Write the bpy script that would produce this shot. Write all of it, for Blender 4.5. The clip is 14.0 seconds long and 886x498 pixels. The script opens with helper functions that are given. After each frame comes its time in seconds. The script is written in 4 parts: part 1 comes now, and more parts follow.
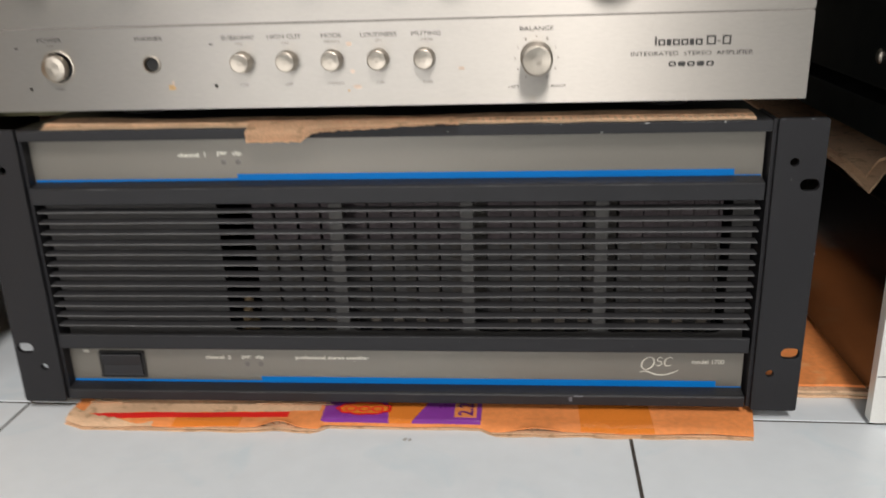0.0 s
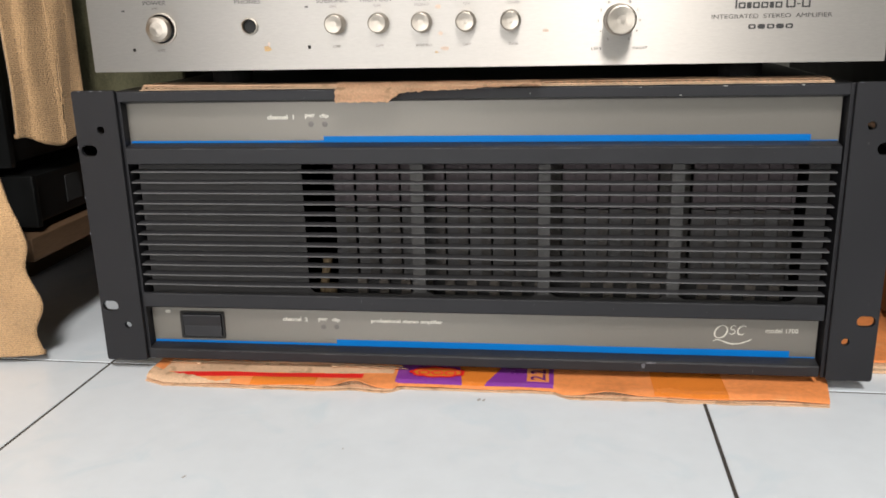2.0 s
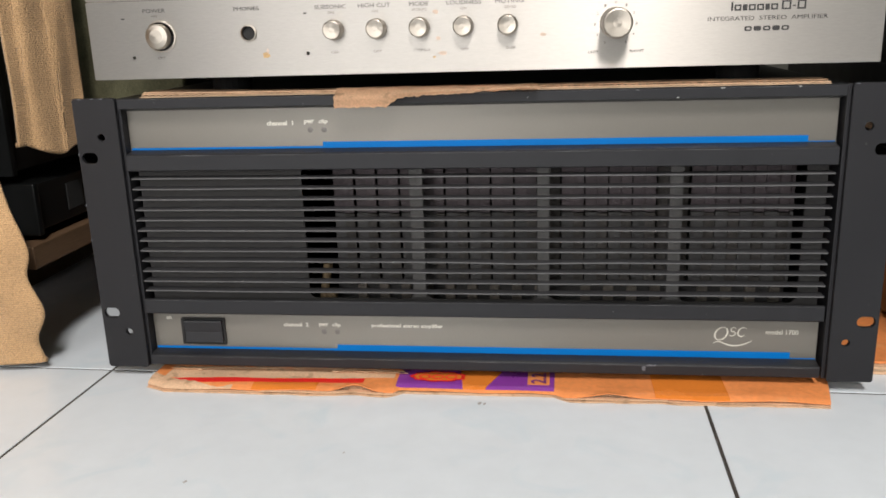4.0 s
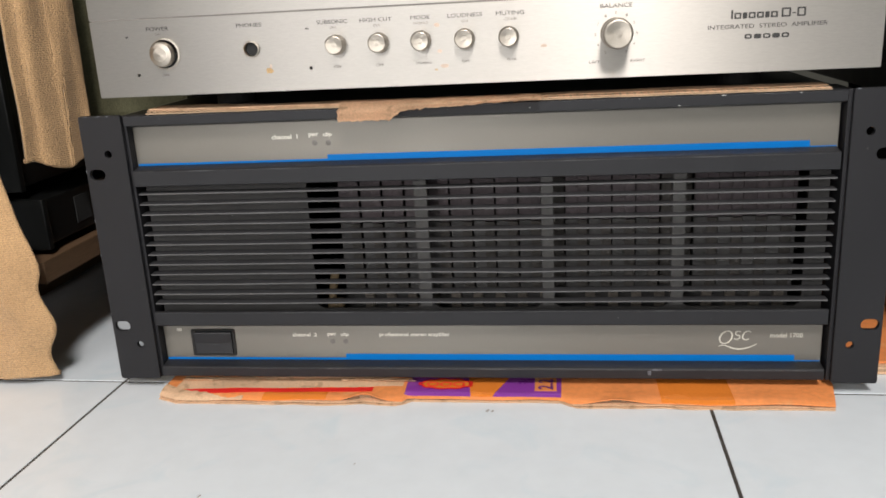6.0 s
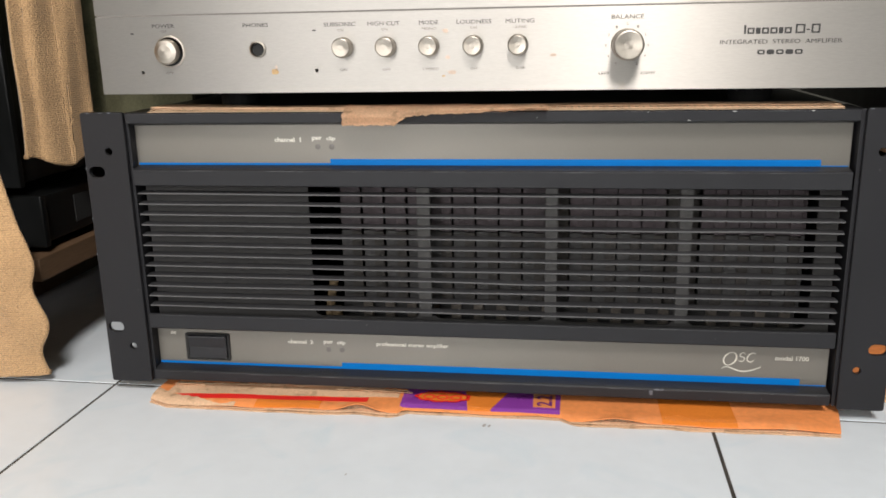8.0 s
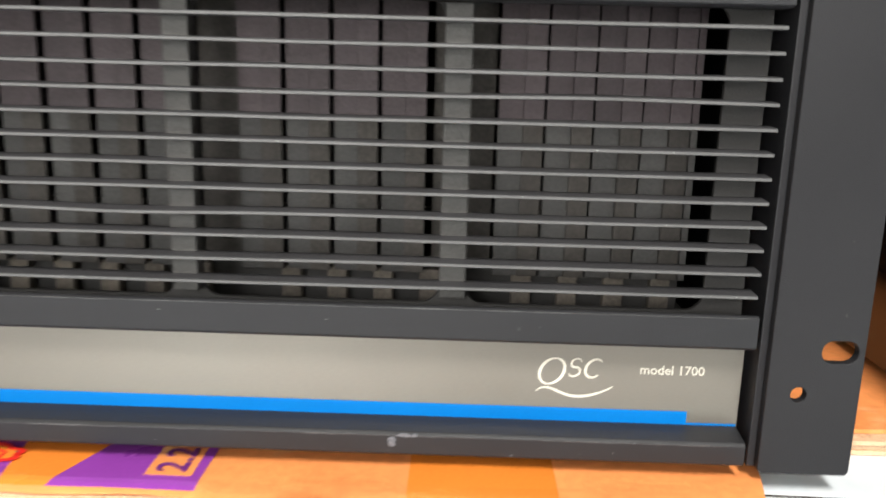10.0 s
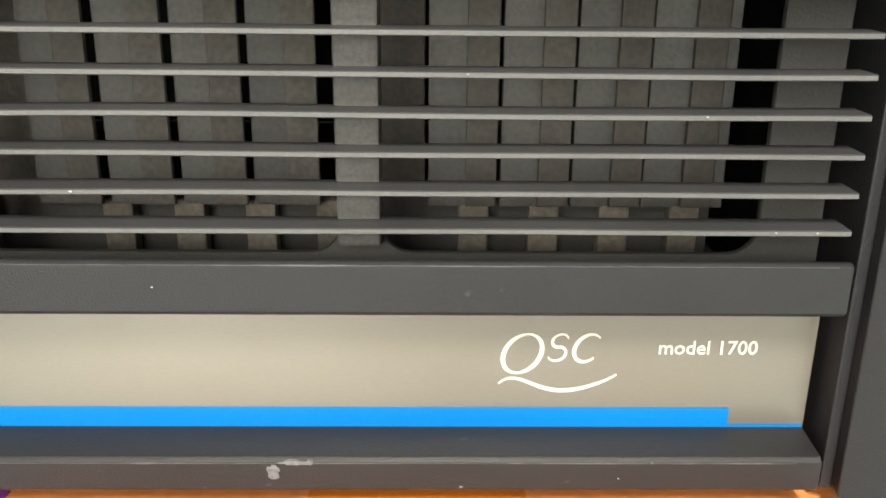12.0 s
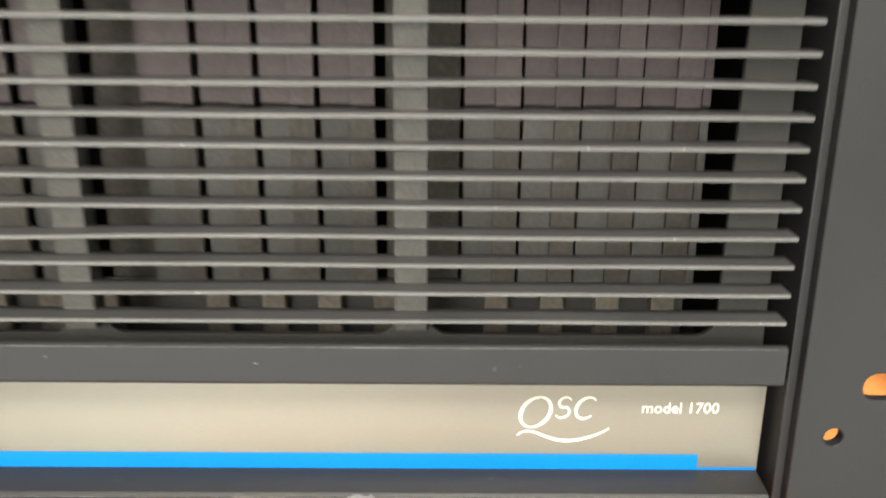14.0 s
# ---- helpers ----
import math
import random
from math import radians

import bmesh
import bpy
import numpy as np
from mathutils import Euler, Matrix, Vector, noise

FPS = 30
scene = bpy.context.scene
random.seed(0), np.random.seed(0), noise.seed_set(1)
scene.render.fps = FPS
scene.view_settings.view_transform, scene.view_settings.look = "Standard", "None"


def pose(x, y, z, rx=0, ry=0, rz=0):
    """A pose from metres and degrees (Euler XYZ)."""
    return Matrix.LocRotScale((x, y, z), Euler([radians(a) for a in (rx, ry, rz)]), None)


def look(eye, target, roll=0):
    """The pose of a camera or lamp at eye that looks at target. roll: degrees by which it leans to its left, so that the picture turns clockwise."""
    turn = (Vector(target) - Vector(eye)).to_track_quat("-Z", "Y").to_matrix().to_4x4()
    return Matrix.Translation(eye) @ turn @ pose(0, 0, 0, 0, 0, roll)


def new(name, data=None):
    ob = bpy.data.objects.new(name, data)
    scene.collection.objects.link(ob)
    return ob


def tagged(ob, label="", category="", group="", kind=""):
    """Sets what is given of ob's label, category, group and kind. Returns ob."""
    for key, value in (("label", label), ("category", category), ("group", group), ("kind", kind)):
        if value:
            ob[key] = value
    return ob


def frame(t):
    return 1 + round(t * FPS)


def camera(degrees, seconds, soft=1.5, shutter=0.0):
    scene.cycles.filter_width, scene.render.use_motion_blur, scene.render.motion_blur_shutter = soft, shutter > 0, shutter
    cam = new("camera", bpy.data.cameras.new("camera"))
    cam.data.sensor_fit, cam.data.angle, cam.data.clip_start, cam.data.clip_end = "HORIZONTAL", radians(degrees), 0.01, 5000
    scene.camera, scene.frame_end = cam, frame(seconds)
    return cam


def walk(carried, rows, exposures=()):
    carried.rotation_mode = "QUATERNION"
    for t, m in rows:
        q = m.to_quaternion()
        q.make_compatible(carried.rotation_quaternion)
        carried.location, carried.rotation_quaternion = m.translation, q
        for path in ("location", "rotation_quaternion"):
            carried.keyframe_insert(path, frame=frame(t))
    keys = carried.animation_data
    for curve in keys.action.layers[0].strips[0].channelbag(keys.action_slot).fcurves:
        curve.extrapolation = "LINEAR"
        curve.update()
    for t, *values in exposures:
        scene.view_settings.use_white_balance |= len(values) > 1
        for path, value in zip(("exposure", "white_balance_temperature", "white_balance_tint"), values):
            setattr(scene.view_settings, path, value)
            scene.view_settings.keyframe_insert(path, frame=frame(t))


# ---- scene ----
cam = camera(55.56, 14.0, soft=1.7, shutter=0.4)
PATH = [  # seconds, eye, yaw, pitch, roll
    (0, 0.0743, -0.4570, 0.2735, 5.19, -19.44, -1.89),
    (0.2, 0.0750, -0.4509, 0.2365, 4.47, -17.06, -0.87),
    (0.5, 0.0611, -0.4649, 0.2097, 4.84, -15.46, -1.35),
    (1, 0.0751, -0.4610, 0.2163, 6.32, -16.68, -2.64),
    (1.5, 0.0591, -0.4697, 0.2127, 6.73, -16.95, -1.94),
    (2, 0.0482, -0.4878, 0.2275, 7.32, -15.91, -1.33),
    (2.5, 0.0489, -0.4888, 0.2273, 7.83, -15.69, -1.31),
    (3, 0.0545, -0.4798, 0.2319, 7.75, -15.77, -1.84),
    (3.2, 0.0531, -0.4851, 0.2226, 7.56, -15.18, -1.74),
    (5.3, 0.0495, -0.4921, 0.2307, 7.62, -16.19, -2.31),
    (5.5, 0.0513, -0.4928, 0.2302, 7.69, -16.31, -2.51),
    (6, 0.0512, -0.4903, 0.2394, 7.95, -16.14, -3.03),
    (6.5, 0.0448, -0.4928, 0.2403, 8.15, -15.37, -2.73),
    (7, 0.0469, -0.4899, 0.2342, 8.52, -15.06, -1.98),
    (7.2, 0.0480, -0.4899, 0.2332, 8.59, -14.81, -1.48),
    (9.3, 0.0831, -0.3735, 0.1997, 6.23, -14.68, -0.63),
    (9.5, 0.1038, -0.3139, 0.1758, 4.59, -14.37, -0.47),
    (9.7, 0.1178, -0.2665, 0.1536, 2.94, -14.55, -0.11),
    (10, 0.1247, -0.2268, 0.1254, 0.87, -13.13, 1.56),
    (10.2, 0.1355, -0.2023, 0.1240, 2.17, -15.70, 1.27),
    (10.5, 0.1344, -0.1846, 0.1182, 1.29, -16.71, 0.97),
    (11, 0.1363, -0.1419, 0.0991, -0.15, -16.57, 1.07),
    (11.5, 0.1423, -0.1322, 0.0992, -0.70, -18.22, 0.56),
    (12, 0.1366, -0.1366, 0.1032, -1.01, -18.24, 0.60),
    (12.5, 0.1400, -0.1351, 0.1034, -0.26, -19.02, 0.10),
    (13, 0.1370, -0.1316, 0.1029, -1.33, -18.89, 0.54),
    (13.5, 0.1372, -0.1318, 0.1036, -1.48, -18.41, 0.58),
    (14, 0.1297, -0.1769, 0.1315, -0.52, -16.64, 0.55),
]
walk(cam, [(t, pose(x, y, z, 90 + p, 0, yaw) @ pose(0, 0, 0, 0, 0, r)) for t, x, y, z, yaw, p, r in PATH],
     exposures=[(0.0, -0.68, 6600, 10), (0.5, -0.62, 6600, 10), (1.5, -0.35, 6500, 10), (3.0, -0.42, 6500, 10), (7.2, -0.42, 6500, 10),
                (9.5, 0.05, 6500, 8), (10.0, 0.52, 6600, 7), (10.5, 0.70, 6850, 5), (11.5, 0.85, 7100, 2), (13.5, 0.9, 7200, 2), (14.0, 1.15, 7200, 3)])

# ---- world and lights ----
world = bpy.data.worlds.new("room_world")
scene.world = world
world.use_nodes = True
world.node_tree.nodes["Background"].inputs[0].default_value = (0.8, 0.9, 1.0, 1)
world.node_tree.nodes["Background"].inputs[1].default_value = 0.05


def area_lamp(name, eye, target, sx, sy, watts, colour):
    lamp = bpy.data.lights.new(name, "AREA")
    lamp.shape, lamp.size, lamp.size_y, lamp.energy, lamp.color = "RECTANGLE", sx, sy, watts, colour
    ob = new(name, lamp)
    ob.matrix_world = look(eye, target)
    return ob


area_lamp("ceiling_tube_lamp", (0.26, -1.55, 1.75), (0.0, -0.1, 0.1), 0.3, 0.6, 60, (1.0, 0.95, 0.915))
# unseen fill added to light the front from low down; no window there
area_lamp("low_fill_lamp", (-0.40, -1.75, 0.60), (-0.1, 0.0, 0.1), 0.8, 0.9, 19, (1.0, 0.975, 0.965))

# ---- materials ----


def material(name, base, rough=0.5, metal=0.0, vary=0.12, scale=60.0, fine=900.0, bump=0.1, spec=0.5, stretch=(1, 1, 1),
             dust=None, per_object=0.0, coat=0.0, relief=0.0006):
    """A painted, metal or paper surface with stains at one scale, grain at another and fine relief."""
    m = bpy.data.materials.new(name)
    m.use_nodes = True
    nt = m.node_tree
    n, l = nt.nodes, nt.links
    bsdf = n["Principled BSDF"]
    bsdf.inputs["Roughness"].default_value = rough
    bsdf.inputs["Metallic"].default_value = metal
    bsdf.inputs["Specular IOR Level"].default_value = spec
    bsdf.inputs["Coat Weight"].default_value = coat
    tc = n.new("ShaderNodeTexCoord")
    mp = n.new("ShaderNodeMapping")
    mp.inputs["Scale"].default_value = stretch
    l.new(tc.outputs["Object"], mp.inputs["Vector"])
    big = n.new("ShaderNodeTexNoise")
    big.inputs["Scale"].default_value, big.inputs["Detail"].default_value = scale, 5
    small = n.new("ShaderNodeTexNoise")
    small.inputs["Scale"].default_value, small.inputs["Detail"].default_value = fine, 3
    l.new(mp.outputs[0], big.inputs["Vector"])
    l.new(mp.outputs[0], small.inputs["Vector"])
    add = n.new("ShaderNodeMath")
    add.operation = "ADD"
    l.new(big.outputs["Fac"], add.inputs[0])
    l.new(small.outputs["Fac"], add.inputs[1])
    ramp = n.new("ShaderNodeMapRange")
    ramp.inputs["From Min"].default_value, ramp.inputs["From Max"].default_value = 0.65, 1.35
    ramp.inputs["To Min"].default_value, ramp.inputs["To Max"].default_value = 1 - vary, 1 + vary
    l.new(add.outputs[0], ramp.inputs["Value"])
    colour = n.new("ShaderNodeVectorMath")
    colour.operation = "SCALE"
    colour.inputs[0].default_value = base[:3]
    value = ramp.outputs[0]
    if per_object:
        info = n.new("ShaderNodeObjectInfo")
        spread = n.new("ShaderNodeMapRange")
        spread.inputs["To Min"].default_value, spread.inputs["To Max"].default_value = 1 - per_object, 1 + per_object
        l.new(info.outputs["Random"], spread.inputs["Value"])
        both = n.new("ShaderNodeMath")
        both.operation = "MULTIPLY"
        l.new(value, both.inputs[0])
        l.new(spread.outputs[0], both.inputs[1])
        value = both.outputs[0]
    l.new(value, colour.inputs["Scale"])
    out = colour.outputs[0]
    if dust:
        specks = n.new("ShaderNodeTexNoise")
        specks.inputs["Scale"].default_value, specks.inputs["Detail"].default_value = dust[1], 6
        l.new(tc.outputs["Object"], specks.inputs["Vector"])
        cut = n.new("ShaderNodeMapRange")
        cut.inputs["From Min"].default_value, cut.inputs["From Max"].default_value = dust[2], dust[2] + 0.08
        cut.inputs["To Max"].default_value = dust[3]
        l.new(specks.outputs["Fac"], cut.inputs["Value"])
        mix = n.new("ShaderNodeMix")
        mix.data_type = "RGBA"
        l.new(cut.outputs[0], mix.inputs["Factor"])
        l.new(out, mix.inputs["A"])
        mix.inputs["B"].default_value = (*dust[0], 1)
        out = mix.outputs["Result"]
    l.new(out, bsdf.inputs["Base Color"])
    rr = n.new("ShaderNodeMapRange")
    rr.inputs["To Min"].default_value, rr.inputs["To Max"].default_value = max(rough - 0.1, 0.03), min(rough + 0.1, 1)
    l.new(big.outputs["Fac"], rr.inputs["Value"])
    l.new(rr.outputs[0], bsdf.inputs["Roughness"])
    if bump:
        bp = n.new("ShaderNodeBump")
        bp.inputs["Strength"].default_value, bp.inputs["Distance"].default_value = bump, relief
        l.new(small.outputs["Fac"], bp.inputs["Height"])
        l.new(bp.outputs[0], bsdf.inputs["Normal"])
    return m


M_BLACK = material("charcoal_powder_coat", (0.0185, 0.019, 0.0215), 0.45, vary=0.14, scale=35, fine=2500, bump=0.25, spec=0.3,
                   dust=((0.10, 0.10, 0.10), 260, 0.68, 0.4))
M_EAR = material("charcoal_ear_paint", (0.0150, 0.0150, 0.0172), 0.5, vary=0.12, scale=25, fine=2200, bump=0.3, spec=0.3,
                 dust=((0.13, 0.12, 0.11), 140, 0.70, 0.5))
# lit and shaded tones of one slat paint, imitating light from the front
M_SLAT_LIT = material("charcoal_slat_lit_front", (0.092, 0.092, 0.093), 0.45, vary=0.2, scale=50, fine=2500, bump=0.25,
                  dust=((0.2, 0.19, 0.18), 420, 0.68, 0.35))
M_SLAT_SHADED = material("charcoal_slat_shaded_top", (0.042, 0.042, 0.045), 0.45, vary=0.2, scale=50, fine=2500, bump=0.25, spec=0.3)
M_GRILLE = material("dusty_charcoal_plate", (0.050, 0.048, 0.047), 0.6, vary=0.25, scale=40, fine=1500, bump=0.2)
M_POST = material("paler_grey_upright", (0.086, 0.084, 0.081), 0.65, vary=0.3, scale=90, fine=1500, bump=0.25)
M_GREY = material("satin_grey_panel", (0.212, 0.198, 0.173), 0.32, metal=0.5, vary=0.05, scale=12, fine=3000, bump=0.05,
                  stretch=(0.2, 1, 1))
M_BLUE = material("blue_stripe_ink", (0.0, 0.148, 0.48), 0.4, spec=0.15, vary=0.06, scale=30, fine=1500, bump=0.03)
M_INK = material("white_screen_print", (0.66, 0.64, 0.56), 0.5, vary=0.08, scale=100, bump=0)
M_SWITCH = material("black_switch_plastic", (0.013, 0.0135, 0.016), 0.42, vary=0.2, scale=80, bump=0.1)
M_LED = material("dark_lamp_lens", (0.13, 0.12, 0.11), 0.3, vary=0.1, bump=0)
M_FIN = material("dark_anodised_fin", (0.092, 0.089, 0.087), 0.6, metal=0.2, vary=0.3, scale=45, fine=900, bump=0.15, per_object=0.15)
# plum tint stands for a pinkish reflection on the upper fins
M_FIN_UP = material("plum_tinted_fin", (0.098, 0.078, 0.084), 0.6, metal=0.2, vary=0.3, scale=45, fine=900, bump=0.15, per_object=0.15)
M_FIN_BACK = material("dusty_brown_fin", (0.084, 0.075, 0.068), 0.7, metal=0.1, vary=0.4, scale=60, fine=700, bump=0.25, per_object=0.2)
# paler brown than the fins above the tabs
M_TAB = material("pale_brown_tab", (0.19, 0.165, 0.14), 0.75, vary=0.4, scale=90, fine=700, bump=0.3, per_object=0.2)
M_DARK = material("black_steel", (0.0055, 0.0055, 0.0055), 0.5, vary=0.2, scale=20, bump=0.1)
M_CHIP = material("chipped_bare_metal", (0.135, 0.145, 0.165), 0.5, metal=0.2, vary=0.45, scale=400, bump=0.2)
M_EDGE = material("rubbed_edge_paint", (0.11, 0.112, 0.115), 0.5, metal=0.2, vary=0.3, scale=300, bump=0.1)
M_TAN = material("tan_wire_sleeve", (0.24, 0.17, 0.09), 0.7, vary=0.2, scale=120)
M_ALU = material("brushed_aluminium", (0.435, 0.412, 0.38), 0.45, metal=0.85, vary=0.065, scale=14, fine=2600, bump=0.04,
                 stretch=(0.12, 1, 1), dust=((0.45, 0.36, 0.26), 40, 0.70, 0.30))
brush = M_ALU.node_tree.nodes.new("ShaderNodeCombineXYZ")  # brushed along x: highlights spread upright
brush.inputs["Z"].default_value = 1.0
M_ALU.node_tree.nodes["Principled BSDF"].inputs["Anisotropic"].default_value = 0.92
M_ALU.node_tree.links.new(brush.outputs[0], M_ALU.node_tree.nodes["Principled BSDF"].inputs["Tangent"])
M_KNOB = material("turned_aluminium", (0.44, 0.40, 0.345), 0.40, metal=1.0, vary=0.10, scale=60, fine=1500, bump=0.05)
tangent = M_KNOB.node_tree.nodes.new("ShaderNodeTangent")
tangent.direction_type, tangent.axis = "RADIAL", "Y"
for node in M_KNOB.node_tree.nodes:
    if node.type == "BSDF_PRINCIPLED":
        node.inputs["Anisotropic"].default_value = 0.6
        M_KNOB.node_tree.links.new(tangent.outputs[0], node.inputs["Tangent"])
M_BLKINK = material("dark_grey_print", (0.035, 0.034, 0.033), 0.6, vary=0.1, bump=0)
M_FAINT = material("pale_grey_print", (0.18, 0.165, 0.15), 0.6, vary=0.1, bump=0)
M_SPECK = material("pale_dust", (0.40, 0.40, 0.39), 0.8, vary=0.2, bump=0)
M_ORANGE = material("orange_printed_card", (0.86, 0.30, 0.095), 0.4, vary=0.14, scale=18, fine=260, bump=0.5,
                    dust=((0.86, 0.50, 0.24), 30, 0.62, 0.6))
M_TAPE = material("amber_tape", (0.80, 0.235, 0.035), 0.25, vary=0.1, scale=30, bump=0.1)
M_KRAFT = material("raw_kraft_card", (0.70, 0.46, 0.285), 0.8, vary=0.22, scale=40, fine=900, bump=0.5,
                   dust=((0.36, 0.22, 0.12), 130, 0.57, 0.6))
M_CORE = material("corrugated_card_core", (0.52, 0.37, 0.24), 0.9, vary=0.25, scale=90, fine=1200, bump=0.5)
M_RED = material("red_print", (0.80, 0.025, 0.02), 0.4, vary=0.08, scale=40, bump=0.15)
M_PURPLE = material("purple_print", (0.27, 0.05, 0.37), 0.3, coat=0.4, vary=0.1, scale=40, bump=0.15)
M_GROUT = material("dark_grout", (0.05, 0.043, 0.036), 0.9, vary=0.4, scale=60, fine=400, bump=0.5)
M_OLIVE = material("olive_felt", (0.088, 0.085, 0.05), 0.95, vary=0.3, scale=60, fine=900, bump=0.8, spec=0.1)
M_WOOD = material("brown_board", (0.125, 0.072, 0.038), 0.6, vary=0.25, scale=12, fine=160, bump=0.2, stretch=(6, 0.5, 6))
M_GLOSS = material("glossy_dark_side_panel", (0.006, 0.005, 0.005), 0.10, vary=0.2, scale=14, bump=0.02)
M_WHITE = material("silver_white_face", (0.72, 0.72, 0.69), 0.35, metal=0.25, vary=0.05, scale=15, bump=0.04)
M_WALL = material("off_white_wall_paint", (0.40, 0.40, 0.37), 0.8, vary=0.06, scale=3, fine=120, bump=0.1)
M_SHADE = material("dark_north_west_paint", (0.10, 0.10, 0.085), 0.85, vary=0.1, scale=3, fine=120, bump=0.1)
M_RUST = material("rust_stain", (0.50, 0.33, 0.15), 0.6, vary=0.3, scale=300, bump=0.1)
M_PALE_RUST = material("faint_pink_stain", (0.56, 0.44, 0.35), 0.5, vary=0.2, scale=300, bump=0.05)
# near-black base stands for the shade these cases sit in
M_GAP = material("shaded_black_case", (0.005, 0.0055, 0.0055), 0.38, spec=0.35, vary=0.2, bump=0.05)
M_RUBBER = material("black_rubber", (0.015, 0.015, 0.015), 0.8, bump=0.2)


def tile_material():
    """Glazed floor tile: pale blue-green white, with cloudy marks and a light gloss."""
    m = material("glazed_floor_tile", (0.77, 0.825, 0.865), 0.24, vary=0.035, scale=7, fine=60, bump=0.02, per_object=0.03)
    nt = m.node_tree
    n, l = nt.nodes, nt.links
    bsdf = n["Principled BSDF"]
    old = bsdf.inputs["Base Color"].links[0].from_socket
    tc = n.new("ShaderNodeTexCoord")
    marks = n.new("ShaderNodeTexNoise")
    marks.inputs["Scale"].default_value, marks.inputs["Detail"].default_value = 22, 8
    marks.inputs["Distortion"].default_value = 1.2
    l.new(tc.outputs["Object"], marks.inputs["Vector"])
    cut = n.new("ShaderNodeMapRange")
    cut.inputs["From Min"].default_value, cut.inputs["From Max"].default_value = 0.54, 0.76
    cut.inputs["To Max"].default_value = 0.55
    l.new(marks.outputs["Fac"], cut.inputs["Value"])
    mix = n.new("ShaderNodeMix")
    mix.data_type = "RGBA"
    l.new(cut.outputs[0], mix.inputs["Factor"])
    l.new(old, mix.inputs["A"])
    mix.inputs["B"].default_value = (0.62, 0.735, 0.80, 1)
    l.new(mix.outputs["Result"], bsdf.inputs["Base Color"])
    return m


def terry_material():
    """Looped cotton: rows of small loops in relief, worn flatter in places."""
    m = bpy.data.materials.new("beige_terry_cloth")
    m.use_nodes = True
    nt = m.node_tree
    n, l = nt.nodes, nt.links
    bsdf = n["Principled BSDF"]
    bsdf.inputs["Roughness"].default_value = 0.95
    bsdf.inputs["Specular IOR Level"].default_value = 0.1
    bsdf.inputs["Sheen Weight"].default_value = 0.25
    tc = n.new("ShaderNodeTexCoord")
    mp = n.new("ShaderNodeMapping")
    mp.inputs["Scale"].default_value = (0.75, 0.75, 1.0)
    l.new(tc.outputs["Object"], mp.inputs["Vector"])
    loops = n.new("ShaderNodeTexVoronoi")
    loops.inputs["Scale"].default_value = 1150
    rows = n.new("ShaderNodeTexWave")
    rows.bands_direction = "Z"
    rows.inputs["Scale"].default_value, rows.inputs["Distortion"].default_value = 210, 0.8
    rows.inputs["Detail Scale"].default_value = 3.0
    stain = n.new("ShaderNodeTexNoise")
    stain.inputs["Scale"].default_value, stain.inputs["Detail"].default_value = 28, 4
    for t in (loops, rows, stain):
        l.new(mp.outputs[0], t.inputs["Vector"])
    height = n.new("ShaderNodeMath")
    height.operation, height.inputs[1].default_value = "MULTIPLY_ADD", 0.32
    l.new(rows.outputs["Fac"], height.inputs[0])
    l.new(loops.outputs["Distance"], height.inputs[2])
    # gaps between loops and rows darkened in colour, as shade would fall
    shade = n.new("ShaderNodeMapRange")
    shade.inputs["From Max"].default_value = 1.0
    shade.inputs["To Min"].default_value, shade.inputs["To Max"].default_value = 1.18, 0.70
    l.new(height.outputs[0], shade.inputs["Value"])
    patch = n.new("ShaderNodeMapRange")
    patch.inputs["From Min"].default_value, patch.inputs["From Max"].default_value = 0.3, 0.7
    patch.inputs["To Min"].default_value, patch.inputs["To Max"].default_value = 0.88, 1.1
    l.new(stain.outputs["Fac"], patch.inputs["Value"])
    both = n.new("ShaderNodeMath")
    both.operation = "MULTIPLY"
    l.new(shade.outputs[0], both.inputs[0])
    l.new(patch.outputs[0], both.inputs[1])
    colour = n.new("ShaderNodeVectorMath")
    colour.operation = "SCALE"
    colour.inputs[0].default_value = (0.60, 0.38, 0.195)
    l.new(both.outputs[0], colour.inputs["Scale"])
    l.new(colour.outputs[0], bsdf.inputs["Base Color"])
    bp = n.new("ShaderNodeBump")
    bp.invert = True
    bp.inputs["Strength"].default_value, bp.inputs["Distance"].default_value = 0.7, 0.0010
    l.new(height.outputs[0], bp.inputs["Height"])
    l.new(bp.outputs[0], bsdf.inputs["Normal"])
    return m


M_CLOTH = terry_material()
M_TILE = tile_material()

# ---- building helpers ----
ORIGIN = {}


def thing(name, at, label, category, group="", kind=""):
    ob = new(name)
    ob.empty_display_size = 0.02
    ob.location = at
    ORIGIN[ob] = Vector(at)
    return tagged(ob, label, category, group, kind)


def part(name, bm, material_, parent=None, label="", smooth=False):
    """Links a bmesh, built in world metres, as one mesh under its thing or part."""
    me = bpy.data.meshes.new(name)
    base = ORIGIN.get(parent, Vector((0, 0, 0)))
    bmesh.ops.translate(bm, verts=bm.verts, vec=-base)
    bmesh.ops.recalc_face_normals(bm, faces=bm.faces)
    bm.to_mesh(me)
    bm.free()
    me.materials.append(material_)
    if smooth:
        for p in me.polygons:
            p.use_smooth = True
    ob = new(name, me)
    if parent:
        ob.parent = parent
        ORIGIN[ob] = base
    return tagged(ob, label)


def bevelled(bm, w, seg=2, angle=0.5):
    if w > 0:
        edges = [e for e in bm.edges if e.is_manifold and e.calc_face_angle(0) > angle]
        bmesh.ops.bevel(bm, geom=edges, offset=w, segments=seg, profile=0.6, affect="EDGES", clamp_overlap=True)
    return bm


